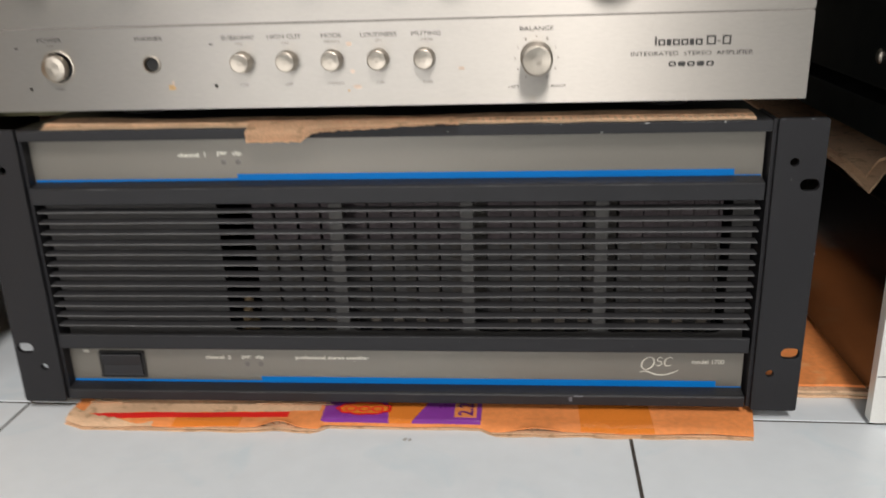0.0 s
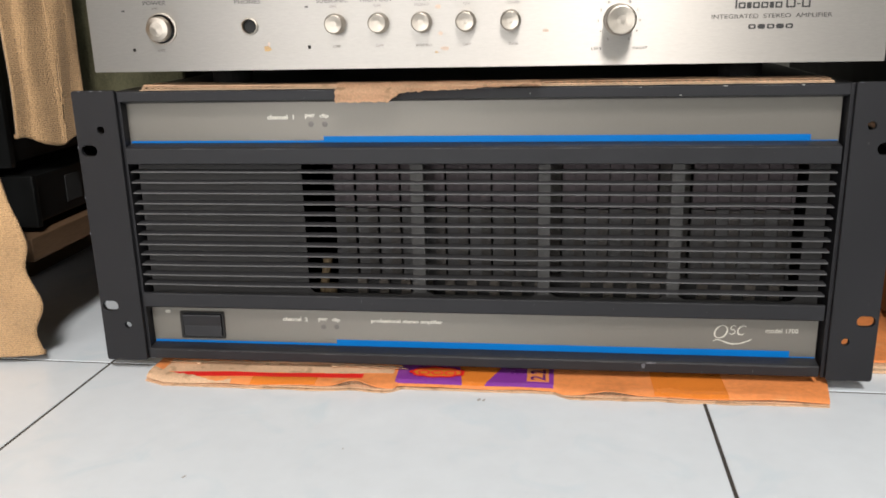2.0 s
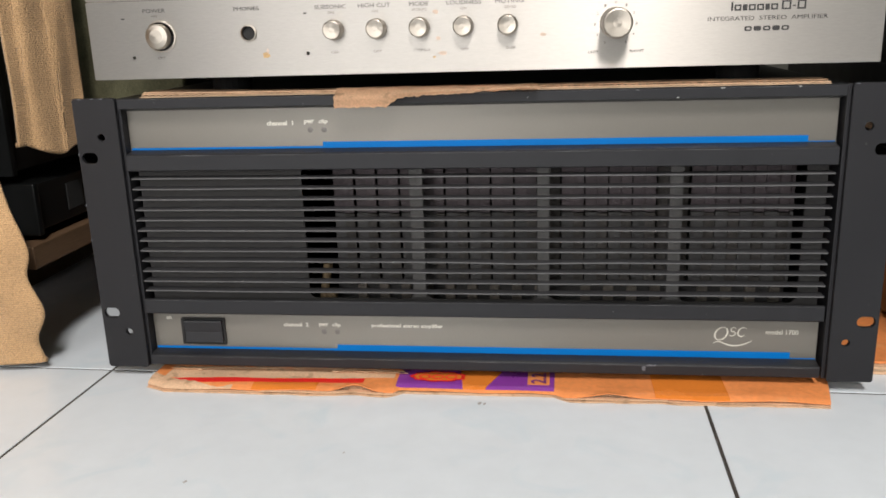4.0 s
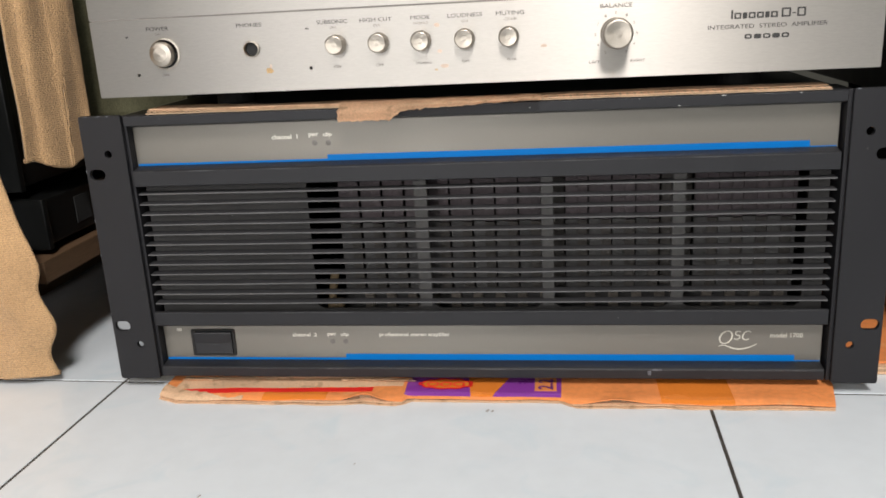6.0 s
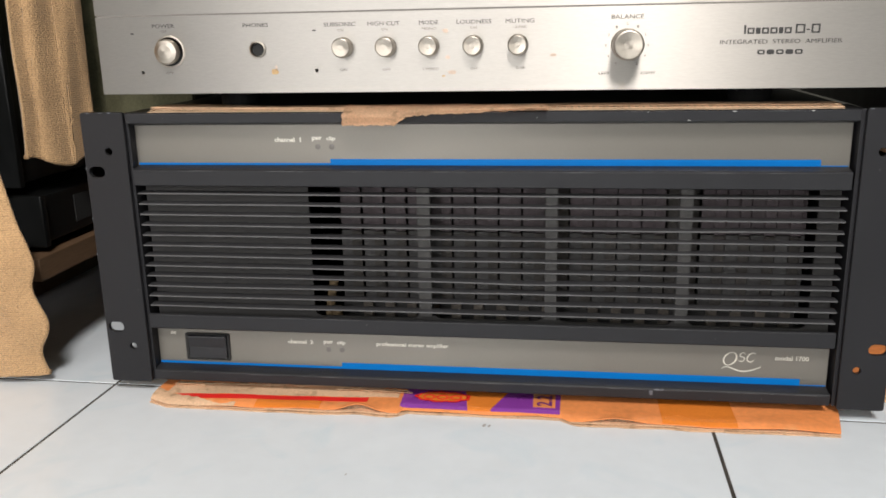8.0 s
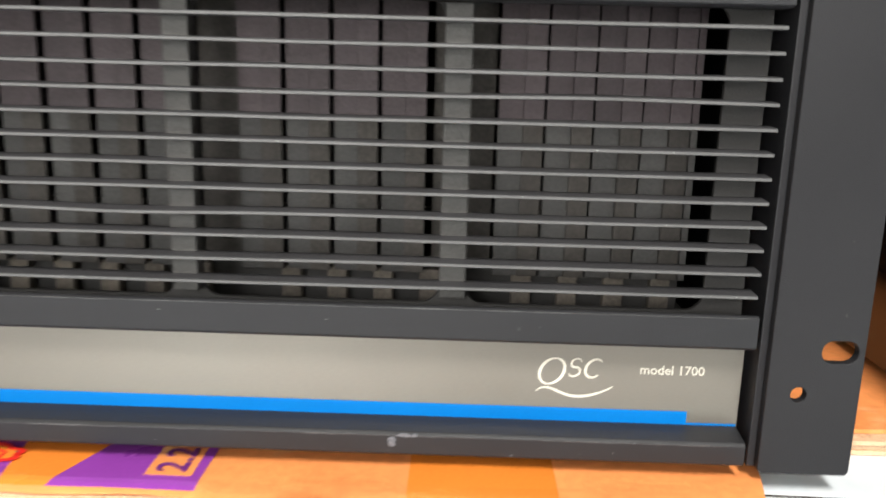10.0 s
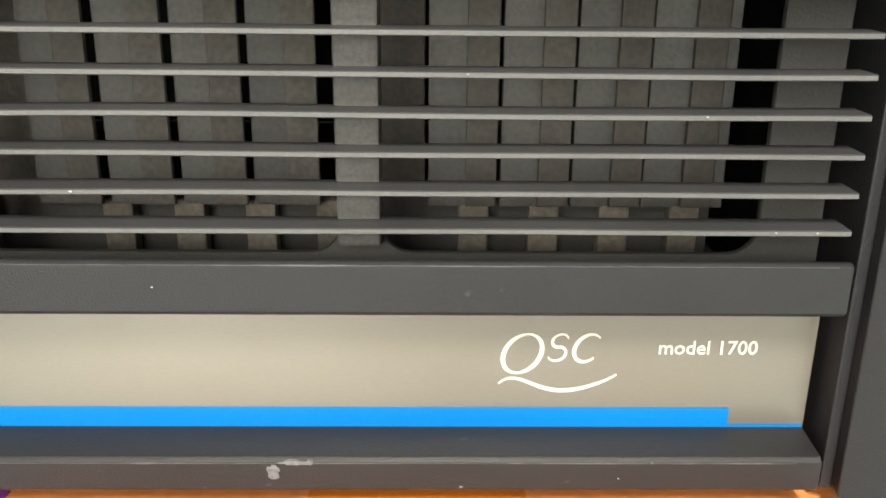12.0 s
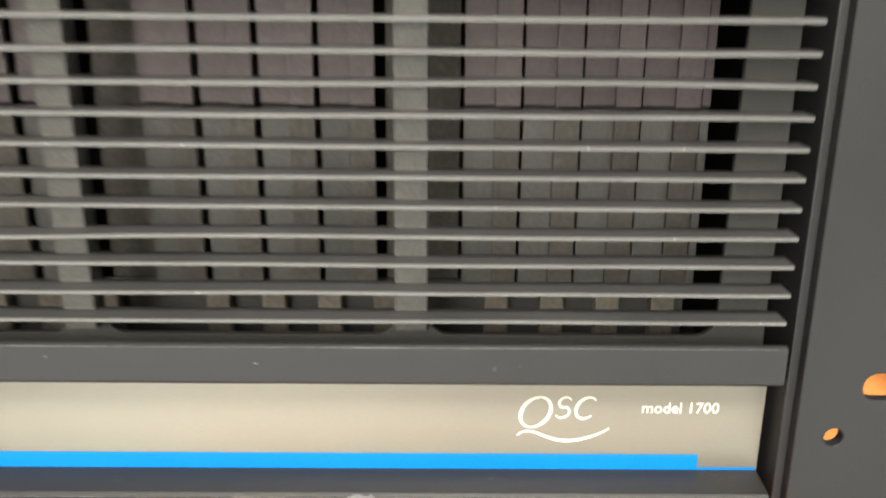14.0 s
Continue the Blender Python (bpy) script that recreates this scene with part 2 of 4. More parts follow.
def box(x0, x1, y0, y1, z0, z1, bevel=0.0004, bm=None):
    made = bm or bmesh.new()
    m = Matrix.Translation(((x0 + x1) / 2, (y0 + y1) / 2, (z0 + z1) / 2)) @ Matrix.Diagonal((x1 - x0, y1 - y0, z1 - z0, 1))
    bmesh.ops.create_cube(made, size=1, matrix=m)
    return made if bm else bevelled(made, bevel)


def prism(profile, x0, x1, bevel=0.0004, cuts=1, warp=None):
    """A profile in (y, z), run along x."""
    bm = bmesh.new()
    rings = []
    for k in range(cuts + 1):
        x = x0 + (x1 - x0) * k / cuts
        dy, dz = warp(x) if warp else (0, 0)
        rings.append([bm.verts.new((x, y + dy, z + dz)) for y, z in profile])
    n = len(profile)
    for a, b in zip(rings, rings[1:]):
        for i in range(n):
            bm.faces.new((a[i], a[(i + 1) % n], b[(i + 1) % n], b[i]))
    bm.faces.new(rings[0])
    bm.faces.new(rings[-1][::-1])
    bmesh.ops.recalc_face_normals(bm, faces=bm.faces)
    return bevelled(bm, bevel, 2)


def oval(cx, cz, rx, rz, n=20, power=1.0):
    out = []
    for k in range(n):
        a = 2 * math.pi * k / n
        c, s = math.cos(a), math.sin(a)
        out.append((cx + rx * math.copysign(abs(c) ** power, c), cz + rz * math.copysign(abs(s) ** power, s)))
    return out


def round_rect(x0, x1, z0, z1, r, seg=5):
    out = []
    for cx, cz, a0 in ((x1 - r, z1 - r, 0), (x0 + r, z1 - r, 90), (x0 + r, z0 + r, 180), (x1 - r, z0 + r, 270)):
        for k in range(seg + 1):
            a = radians(a0 + 90 * k / seg)
            out.append((cx + r * math.cos(a), cz + r * math.sin(a)))
    return out


def plate(outline, holes, y0, y1, bevel=0.0):
    """A flat plate facing -y with holes that go through it."""
    bm = bmesh.new()
    edges = []
    for loop in [outline, *holes]:
        vs = [bm.verts.new((x, y0, z)) for x, z in loop]
        edges += [bm.edges.new((vs[i], vs[(i + 1) % len(vs)])) for i in range(len(vs))]
    bmesh.ops.triangle_fill(bm, use_beauty=True, use_dissolve=False, edges=edges)
    bmesh.ops.recalc_face_normals(bm, faces=bm.faces)
    got = bmesh.ops.extrude_face_region(bm, geom=bm.faces[:])
    bmesh.ops.translate(bm, verts=[v for v in got["geom"] if isinstance(v, bmesh.types.BMVert)], vec=(0, y1 - y0, 0))
    bmesh.ops.recalc_face_normals(bm, faces=bm.faces)
    return bevelled(bm, bevel, 1, 0.8)


def lathe(profile, cx, cz, n=32, caps=True):
    """Turns a profile of (radius, y) round an axis along y."""
    bm = bmesh.new()
    rings = [[bm.verts.new((cx + r * math.cos(2 * math.pi * k / n), y, cz + r * math.sin(2 * math.pi * k / n))) for k in range(n)]
             for r, y in profile]
    for a, b in zip(rings, rings[1:]):
        for k in range(n):
            bm.faces.new((a[k], a[(k + 1) % n], b[(k + 1) % n], b[k]))
    if caps:
        bm.faces.new(rings[0])
        bm.faces.new(rings[-1])
    return bm


def ribbon(points, width, y0, y1):
    """A bar of changing width along points (x, z), flat towards -y. width: a number or a function of 0..1."""
    bm = bmesh.new()
    rows = []
    n = len(points)
    for i, (x, z) in enumerate(points):
        a, b = points[max(i - 1, 0)], points[min(i + 1, n - 1)]
        d = Vector((b[0] - a[0], b[1] - a[1])).normalized()
        w = (width(i / (n - 1)) if callable(width) else width) / 2
        px, pz = -d.y * w, d.x * w
        rows.append([bm.verts.new(p) for p in ((x + px, y0, z + pz), (x - px, y0, z - pz), (x - px, y1, z - pz), (x + px, y1, z + pz))])
    for a, b in zip(rows, rows[1:]):
        for k in range(4):
            bm.faces.new((a[k], a[(k + 1) % 4], b[(k + 1) % 4], b[k]))
    bm.faces.new(rows[0])
    bm.faces.new(rows[-1][::-1])
    return bm


def lettering(name, text, x0, x1, z0, z1, y, material_, parent, label="", bold=0.012):
    """Printed words that fill x0..x1 and z0..z1 on a face towards -y."""
    cu = bpy.data.curves.new(name, "FONT")
    cu.body, cu.extrude, cu.resolution_u, cu.offset = text, 0.02, 3, bold
    tmp = new(name + "_curve", cu)
    bpy.context.view_layer.update()
    me = bpy.data.meshes.new_from_object(tmp.evaluated_get(bpy.context.evaluated_depsgraph_get()))
    bpy.data.objects.remove(tmp)
    co = np.array([v.co[:] for v in me.vertices])
    lo, hi = co.min(0), co.max(0)
    bm = bmesh.new()
    bm.from_mesh(me)
    bpy.data.meshes.remove(me)
    for v in bm.verts:
        u, w = (v.co.x - lo[0]) / (hi[0] - lo[0]), (v.co.y - lo[1]) / (hi[1] - lo[1])
        v.co = (x0 + u * (x1 - x0), y - (0.00012 if v.co.z > 0 else 0.0), z0 + w * (z1 - z0))
    return part(name, bm, material_, parent, label)


# ---- room ----
def room():
    # assumed room; south wall drawn in to stand just behind the added fill
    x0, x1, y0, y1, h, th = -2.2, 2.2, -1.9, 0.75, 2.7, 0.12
    # unseen west wall made dark to dim reflections on the silver face's left
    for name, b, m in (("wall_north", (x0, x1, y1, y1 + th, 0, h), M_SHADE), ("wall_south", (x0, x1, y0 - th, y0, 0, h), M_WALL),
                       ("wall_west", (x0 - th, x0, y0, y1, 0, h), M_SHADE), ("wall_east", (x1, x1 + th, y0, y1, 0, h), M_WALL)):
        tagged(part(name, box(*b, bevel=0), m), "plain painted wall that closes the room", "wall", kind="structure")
    tagged(part("ceiling", box(x0, x1, y0, y1, h, h + th, bevel=0), M_WALL), "plain white painted ceiling", "ceiling", kind="structure")


room()


# ---- rack power amplifier ----
ZB, ZT = 0.0098, 0.1840


def rack_amplifier():
    amp = thing("rack_amplifier", (0, 0.1, ZB), "charcoal rack power amplifier with louvred grille, standing on cardboard", "amplifier")
    # chassis shell, open at the front behind the grille
    part("top_cover", box(-0.2115, 0.2115, 0.013, 0.40, 0.1822, ZT), M_DARK, amp)
    part("bottom_cover", box(-0.2115, 0.2115, 0.013, 0.40, ZB, ZB + 0.0015), M_DARK, amp)
    part("back_panel", box(-0.2115, 0.2115, 0.3985, 0.40, ZB + 0.002, 0.182), M_DARK, amp)
    for s in (-1, 1):
        part("side_panel", box(min(s * 0.2115, s * 0.2095), max(s * 0.2115, s * 0.2095), 0.0195, 0.398, ZB + 0.002, 0.182), M_DARK, amp)
        for y in (0.045, 0.36):
            part("rubber_foot", lathe_up(s * 0.18, y, 0.0046, ZB, 0.009), M_RUBBER, amp)
    # rack ears with slots, holes and a return flange
    for s in (-1, 1):
        xa, xb = sorted((s * (0.2135 if s < 0 else 0.2148), s * 0.2413))
        holes = [round_rect(s * 0.2343 - 0.0052, s * 0.2343 + 0.0052, z - 0.0034, z + 0.0034, 0.0033) for z in (0.1478, 0.0459)]
        holes += [oval(s * 0.2250, 0.1606, 0.0024, 0.0024, 16), oval(s * 0.2240, 0.0328, 0.0023, 0.0023, 16)]
        ear = part("rack_ear", plate(round_rect(xa, xb, 0.0080, 0.1845, 0.0016, 3), holes, 0.0, 0.0032, 0.0003), M_EAR, amp)
        fa, fb = sorted((s * 0.2118, s * 0.2143)) if s < 0 else (0.2128, 0.2156)
        part("flange", box(fa, fb, 0.0034, 0.034, 0.0085, 0.1838), M_EAR, ear)
    # front extrusions, from the top down
    part("top_lip", prism([(0.0, 0.1778), (0.0, 0.1834), (0.0008, ZT), (0.0125, ZT), (0.0125, 0.1765), (0.0095, 0.1757)], -0.2117, 0.2117, 0.0003), M_BLACK, amp)
    up = part("upper_panel", box(-0.2116, 0.2113, 0.0100, 0.0125, 0.1495, 0.1762, 0.0002), M_GREY, amp, "satin warm-grey metal strip")
    stripe(up, 0.1509, 0.1524, 0.1549, -0.0873, 0.1960, 0.1516)
    part("upper_bar", prism([(0.0100, 0.1512), (0.0008, 0.1496), (0.0, 0.1488), (0.0, 0.1397), (0.0020, 0.1390), (0.0110, 0.1390), (0.0110, 0.1512)], -0.2106, 0.2106, 0.0003), M_BLACK, amp)
    part("lower_bar", prism([(0.0110, 0.0490), (0.0018, 0.0556), (0.0008, 0.0556), (0.0, 0.0550), (0.0, 0.0464), (0.0010, 0.0455), (0.0098, 0.0428), (0.0110, 0.0428)], -0.2106, 0.2106, 0.0003), M_BLACK, amp)
    low = part("lower_panel", box(-0.2112, 0.2110, 0.0100, 0.0125, 0.0170, 0.0432, 0.0002), M_GREY, amp, "satin warm-grey metal strip")
    stripe(low, 0.0180, 0.0196, 0.0223, -0.0868, 0.1957, 0.0187)
    part("bottom_lip", prism([(0.0100, 0.0182), (0.0008, 0.0170), (0.0, 0.0162), (0.0, 0.0104), (0.0006, ZB), (0.0125, ZB), (0.0125, 0.0182)], -0.2110, 0.2108, 0.0003), M_BLACK, amp)
    # plate with four windows behind the louvres
    wins = [(-0.1033, -0.0350), (-0.0263, 0.0425), (0.0504, 0.1200), (0.1281, 0.1978)]
    part("grille_plate", plate([(-0.2095, 0.046), (0.2095, 0.046), (0.2095, 0.150), (-0.2095, 0.150)],
                               [round_rect(a, b, 0.0534, 0.1400, 0.0052) for a, b in wins], 0.0120, 0.0138, 0.0002), M_GRILLE, amp)
    # uprights set forward of the plate, in a paler grey
    for (_, a), (b, _) in zip(wins, wins[1:]):
        part("grille_post", box(a + 0.0002, b - 0.0002, 0.0076, 0.0119, 0.0560, 0.1388, 0.0006), M_POST, amp, "paler grey upright between the windows")
    for i in range(12):
        z = 0.0606 + 0.00668 * i
        seed = Vector((i * 3.7, 1.3, 0.2))
        bend = lambda x, seed=seed, i=i: (0.00022 * noise.noise(seed + Vector((x * 14, 0, 0))),
                                          0.00030 * noise.noise(seed + Vector((x * 18, 5, 0)))
                                          - (0.0007 * math.exp(-((x - 0.03) / 0.025) ** 2) if i == 3 else 0)
                                          + (0.0005 * math.exp(-((x - 0.165) / 0.03) ** 2) if i == 8 else 0))
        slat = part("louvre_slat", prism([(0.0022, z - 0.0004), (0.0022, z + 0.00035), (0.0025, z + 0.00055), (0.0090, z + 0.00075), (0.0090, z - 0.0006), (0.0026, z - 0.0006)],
                                  -0.2102 + 0.0004 * random.random(), 0.2104 - 0.0004 * random.random(), 0.0, 48, bend), M_SLAT_SHADED, amp)
        slat.data.materials.append(M_SLAT_LIT)  # front faces paler, the rest darker: low front light put into the paint
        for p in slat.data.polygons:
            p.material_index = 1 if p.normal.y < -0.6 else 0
    heat_sinks(amp)
    # switch, lamps and print
    sw = part("switch_bezel", plate(round_rect(-0.1918, -0.1616, 0.0214, 0.0398, 0.0008, 2), [round_rect(-0.1899, -0.1630, 0.0228, 0.0386, 0.0006, 2)], 0.0086, 0.0099, 0.0002), M_RUBBER, amp, "black rocker switch frame")
    # top edge brought forward so the face turns from the light and darkens
    part("rocker", prism([(0.0074, 0.0231), (0.0076, 0.0240), (0.0078, 0.0305), (0.0068, 0.0374), (0.0070, 0.0384), (0.0120, 0.0384), (0.0120, 0.0231)], -0.1893, -0.1634, 0.0005), M_SWITCH, sw, "dark glossy rocker, top tilted forward to look darker")
    for x, z in ((-0.0946, 0.1623), (-0.0860, 0.1622), (-0.0950, 0.0311), (-0.0862, 0.0311)):
        part("indicator_lamp", lathe([(0.0017, 0.0102), (0.0017, 0.0098), (0.0013, 0.0097), (0.0004, 0.0096)], x, z, 16), M_LED, amp)
    y = 0.00992
    for text, x0, x1, z0, z1 in (("channel  1", -0.1217, -0.1051, 0.1652, 0.1680), ("pwr", -0.0981, -0.0919, 0.1655, 0.1684), ("clip", -0.0891, -0.0835, 0.1655, 0.1686),
                                 ("channel  2", -0.1219, -0.1052, 0.0345, 0.0371), ("pwr", -0.0982, -0.0921, 0.0342, 0.0370), ("clip", -0.0894, -0.0838, 0.0342, 0.0372),
                                 ("professional stereo amplifier", -0.0635, -0.0171, 0.0340, 0.0372), ("on", -0.2020, -0.1985, 0.0383, 0.0404),
                                 ("model 1700", 0.1808, 0.1998, 0.0338, 0.0367)):
        lettering("caption", text, x0, x1, z0, z1, y, M_INK, up if z0 > 0.1 else low, bold=0.008 if x0 > 0.1 else 0.034)
    emblem(low, y)
    # worn spots in the paint
    for name, x0, x1, z0, z1, yy in (("paint_chip", 0.1203, 0.1226, 0.1780, 0.1788, 0.0), ("paint_chip", 0.1436, 0.1476, 0.1829, 0.1836, 0.0), ("paint_chip", 0.0985, 0.1000, 0.1828, 0.1833, 0.0),
                                     ("paint_chip", 0.1855, 0.1880, 0.1830, 0.1836, 0.0), ("paint_chip", 0.0372, 0.0380, 0.1800, 0.1806, 0.0),
                                     ("paint_chip", 0.1085, 0.1156, 0.0155, 0.0168, 0.0), ("paint_chip", 0.1060, 0.1094, 0.0126, 0.0160, 0.0), ("paint_chip", 0.1138, 0.1156, 0.0157, 0.0169, -0.0001), ("paint_chip", 0.1424, 0.1434, 0.0106, 0.0113, 0.0), ("paint_chip", 0.1782, 0.1790, 0.0158, 0.0164, 0.0)):
        worn(name, x0, x1, z0, z1, yy, amp, M_SPECK if z0 > 0.17 else M_CHIP)
    for x, z in ((-0.2411, 0.118), (-0.2411, 0.150), (0.2411, 0.108), (-0.2411, 0.095)):
        worn("paint_chip", x - 0.0005, x + 0.0004, z - 0.0009, z + 0.0010, 0.0, amp)
    for x in (-0.236, -0.228, -0.222, 0.217, 0.232):
        worn("paint_chip", x - 0.0014, x + 0.0016, 0.1838, 0.1845, 0.0, amp)
    for name, x0, x1, z, seed in (("worn_edge", -0.205, 0.208, 0.05505, 3.0), ("worn_edge", -0.208, 0.206, 0.01600, 8.0), ("worn_edge", -0.206, 0.204, 0.14880, 14.0), ("worn_edge", -0.205, 0.209, 0.18330, 21.0)):
        pts = [(x0 + (x1 - x0) * k / 220, z + 0.00006 * noise.noise(Vector((k * 0.4, seed, 1)))) for k in range(221)]
        thin = lambda u, seed=seed: 0.00004 + 0.00042 * max(0.0, noise.noise(Vector((u * 16, seed, 0))) + 0.5 * noise.noise(Vector((u * 90, seed, 2))))
        part(name, ribbon(pts, thin, -0.00008, 0.0004), M_EDGE, amp, "paint rubbed pale along the edge")
    dust = random.Random(41)
    for k in range(26):
        x, i, r = dust.uniform(-0.20, 0.205), dust.randrange(12), dust.uniform(0.00012, 0.00030)
        z = 0.0606 + 0.00668 * i + 0.0001
        worn("dust_speck", x - r * dust.uniform(1, 2.4), x + r, z - 0.7 * r, z + 0.7 * r, 0.0021, amp, M_SPECK)
    for k in range(9):
        x, z, r = dust.uniform(-0.20, 0.205), dust.choice((dust.uniform(0.0105, 0.0160), dust.uniform(0.047, 0.055), dust.uniform(0.178, 0.183))), dust.uniform(0.00010, 0.00022)
        worn("dust_speck", x - r, x + r, z - r, z + r, 0.0, amp, M_SPECK)
    return amp


def worn(name, x0, x1, z0, z1, y, parent, material_=M_CHIP):
    cx, cz = (x0 + x1) / 2, (z0 + z1) / 2
    loop = []
    for k in range(22):
        a = 2 * math.pi * k / 22
        r = 0.72 + 0.5 * noise.noise(Vector((cx * 900 + 1.6 * math.cos(a), cz * 900 + 1.6 * math.sin(a), k * 0.45)))
        loop.append((cx + (x1 - x0) / 2 * r * math.cos(a), cz + (z1 - z0) / 2 * r * math.sin(a)))
    part(name, plate(loop, [], y - 0.00012, y + 0.0005), material_, parent)


def lathe_up(x, y, z0, z1, r):
    bm = bmesh.new()
    bmesh.ops.create_cone(bm, cap_ends=True, segments=20, radius1=r * 0.9, radius2=r, depth=z1 - z0, matrix=Matrix.Translation((x, y, (z0 + z1) / 2)))
    return bm


def stripe(parent, z0, z_thin, z_thick, xa, xb, z_tail):
    """A blue line that steps up to a broad band and down again near its end."""
    outline = [(-0.2108, z0), (0.2106, z0), (0.2106, z_tail), (xb, z_tail), (xb, z_thick), (xa, z_thick), (xa, z_thin), (-0.2108, z_thin)]
    part("blue_stripe", plate(outline, [], 0.0097, 0.0101), M_BLUE, parent, "bright blue painted stripe")


def emblem(parent, y):
    """A pale emblem: slanted ring, long curved tail and two small open curves."""
    def arc(cx, cz, rx, rz, a0, a1, lean=0.25, n=28):
        pts = []
        for k in range(n + 1):
            a = radians(a0 + (a1 - a0) * k / n)
            dz = rz * math.sin(a)
            pts.append((cx + rx * math.cos(a) + lean * dz, cz + dz))
        return pts
    y0, y1 = y - 0.00012, y + 0.0001
    part("emblem_ring", ribbon(arc(0.1546, 0.0339, 0.0036, 0.0041, 0, 360), lambda u: 0.00040 + 0.0005 * abs(math.cos(2 * math.pi * u)), y0, y1), M_INK, parent)
    bends = ((0.0, -0.0009), (0.0024, 0.0004), (0.0055, -0.0006), (0.0095, -0.0019), (0.0130, -0.0023), (0.0165, -0.0018), (0.0200, -0.0004), (0.0228, 0.0011))
    fit = np.polyfit([b[0] * 100 for b in bends], [b[1] * 1000 for b in bends], 5)
    tail = [(0.1502 + 0.0228 * k / 30, 0.0284 + float(np.polyval(fit, 2.28 * k / 30)) / 1000) for k in range(31)]
    part("emblem_tail", ribbon(tail, lambda u: 0.00032 + 0.00045 * math.sin(math.pi * u), y0, y1), M_INK, parent)
    wave = arc(0.1618, 0.0366, 0.0015, 0.0014, 20, 250, 0.2, 14) + arc(0.1612, 0.0339, 0.0017, 0.0015, 70, -150, 0.2, 14)
    part("emblem_curl", ribbon(wave, lambda u: 0.00028 + 0.0003 * math.sin(math.pi * u), y0, y1), M_INK, parent)
    part("emblem_curl", ribbon(arc(0.1671, 0.0351, 0.0025, 0.0029, 45, 315, 0.25, 20), lambda u: 0.0003 + 0.0005 * math.sin(math.pi * u), y0, y1), M_INK, parent)


def heat_sinks(amp):
    x0, pitch = 0.1364, 0.01455
    for k in range(-15, 5):
        x = x0 + pitch * k
        s = x - (0.0061 if k < -1 else 0.0)
        if k not in (-1, -6):
            for z0, z1, m in ((0.0575, 0.1057, M_FIN), (0.1064, 0.1480, M_FIN_UP)):
                part("front_fin", box(s, s + (0.0090 if k < 4 else 0.0022), 0.0300, 0.0330, z0, z1, 0.0003), m, amp)
        else:
            part("recessed_fin", box(x - 0.0050, s + 0.0138, 0.0360, 0.0380, 0.0560, 0.1480, 0.0003), M_FIN_BACK, amp)
        if k not in (-1, -6, 4):
            part("inner_fin", box(s + 0.0074, s + 0.0136, 0.0272, 0.0288, 0.0582, 0.1057, 0.0003), M_FIN_BACK, amp)
            part("inner_fin", box(s + 0.0074, s + 0.0136, 0.0272, 0.0288, 0.1064, 0.1480, 0.0003), M_FIN_UP, amp)
            part("fin_tab", box(x + 0.0062, x + 0.0124, 0.0300, 0.0342, 0.0402, 0.0586, 0.0006), M_TAB, amp, "pale brown tab under the fins")
    # added backing that catches light, so gaps between the tabs are not black
    part("added_sink_back", box(-0.09, 0.196, 0.0346, 0.0358, 0.0402, 0.0600, 0.0003), M_GRILLE, amp)
    part("sink_tray", box(-0.09, 0.205, 0.037, 0.20, 0.0385, 0.0400, 0.0003), M_FIN, amp)
    wire = part("tan_wire", lathe_up(-0.0955, 0.0235, 0.050, 0.074, 0.0030), M_TAN, amp, "tan sleeved wire inside the grille")
    for v in wire.data.vertices:  # bent and creased
        v.co.x += 0.18 * (v.co.z - 0.05)
    part("wire_end", lathe_up(-0.0915, 0.0225, 0.046, 0.056, 0.0038), M_TAN, wire)


rack_amplifier()


# ---- silver integrated amplifier on top ----
def small_knob(parent, x, z, r, depth, label=""):
    part("knob", lathe([(r * 1.06, -0.0041), (r * 1.06, -0.0052), (r, -0.0055), (r, -depth + 0.0012), (r * 0.93, -depth + 0.0002), (r * 0.86, -depth), (r * 0.3, -depth + 0.0004), (r * 0.05, -depth + 0.0004)], x, z, 40), M_KNOB, parent, label)


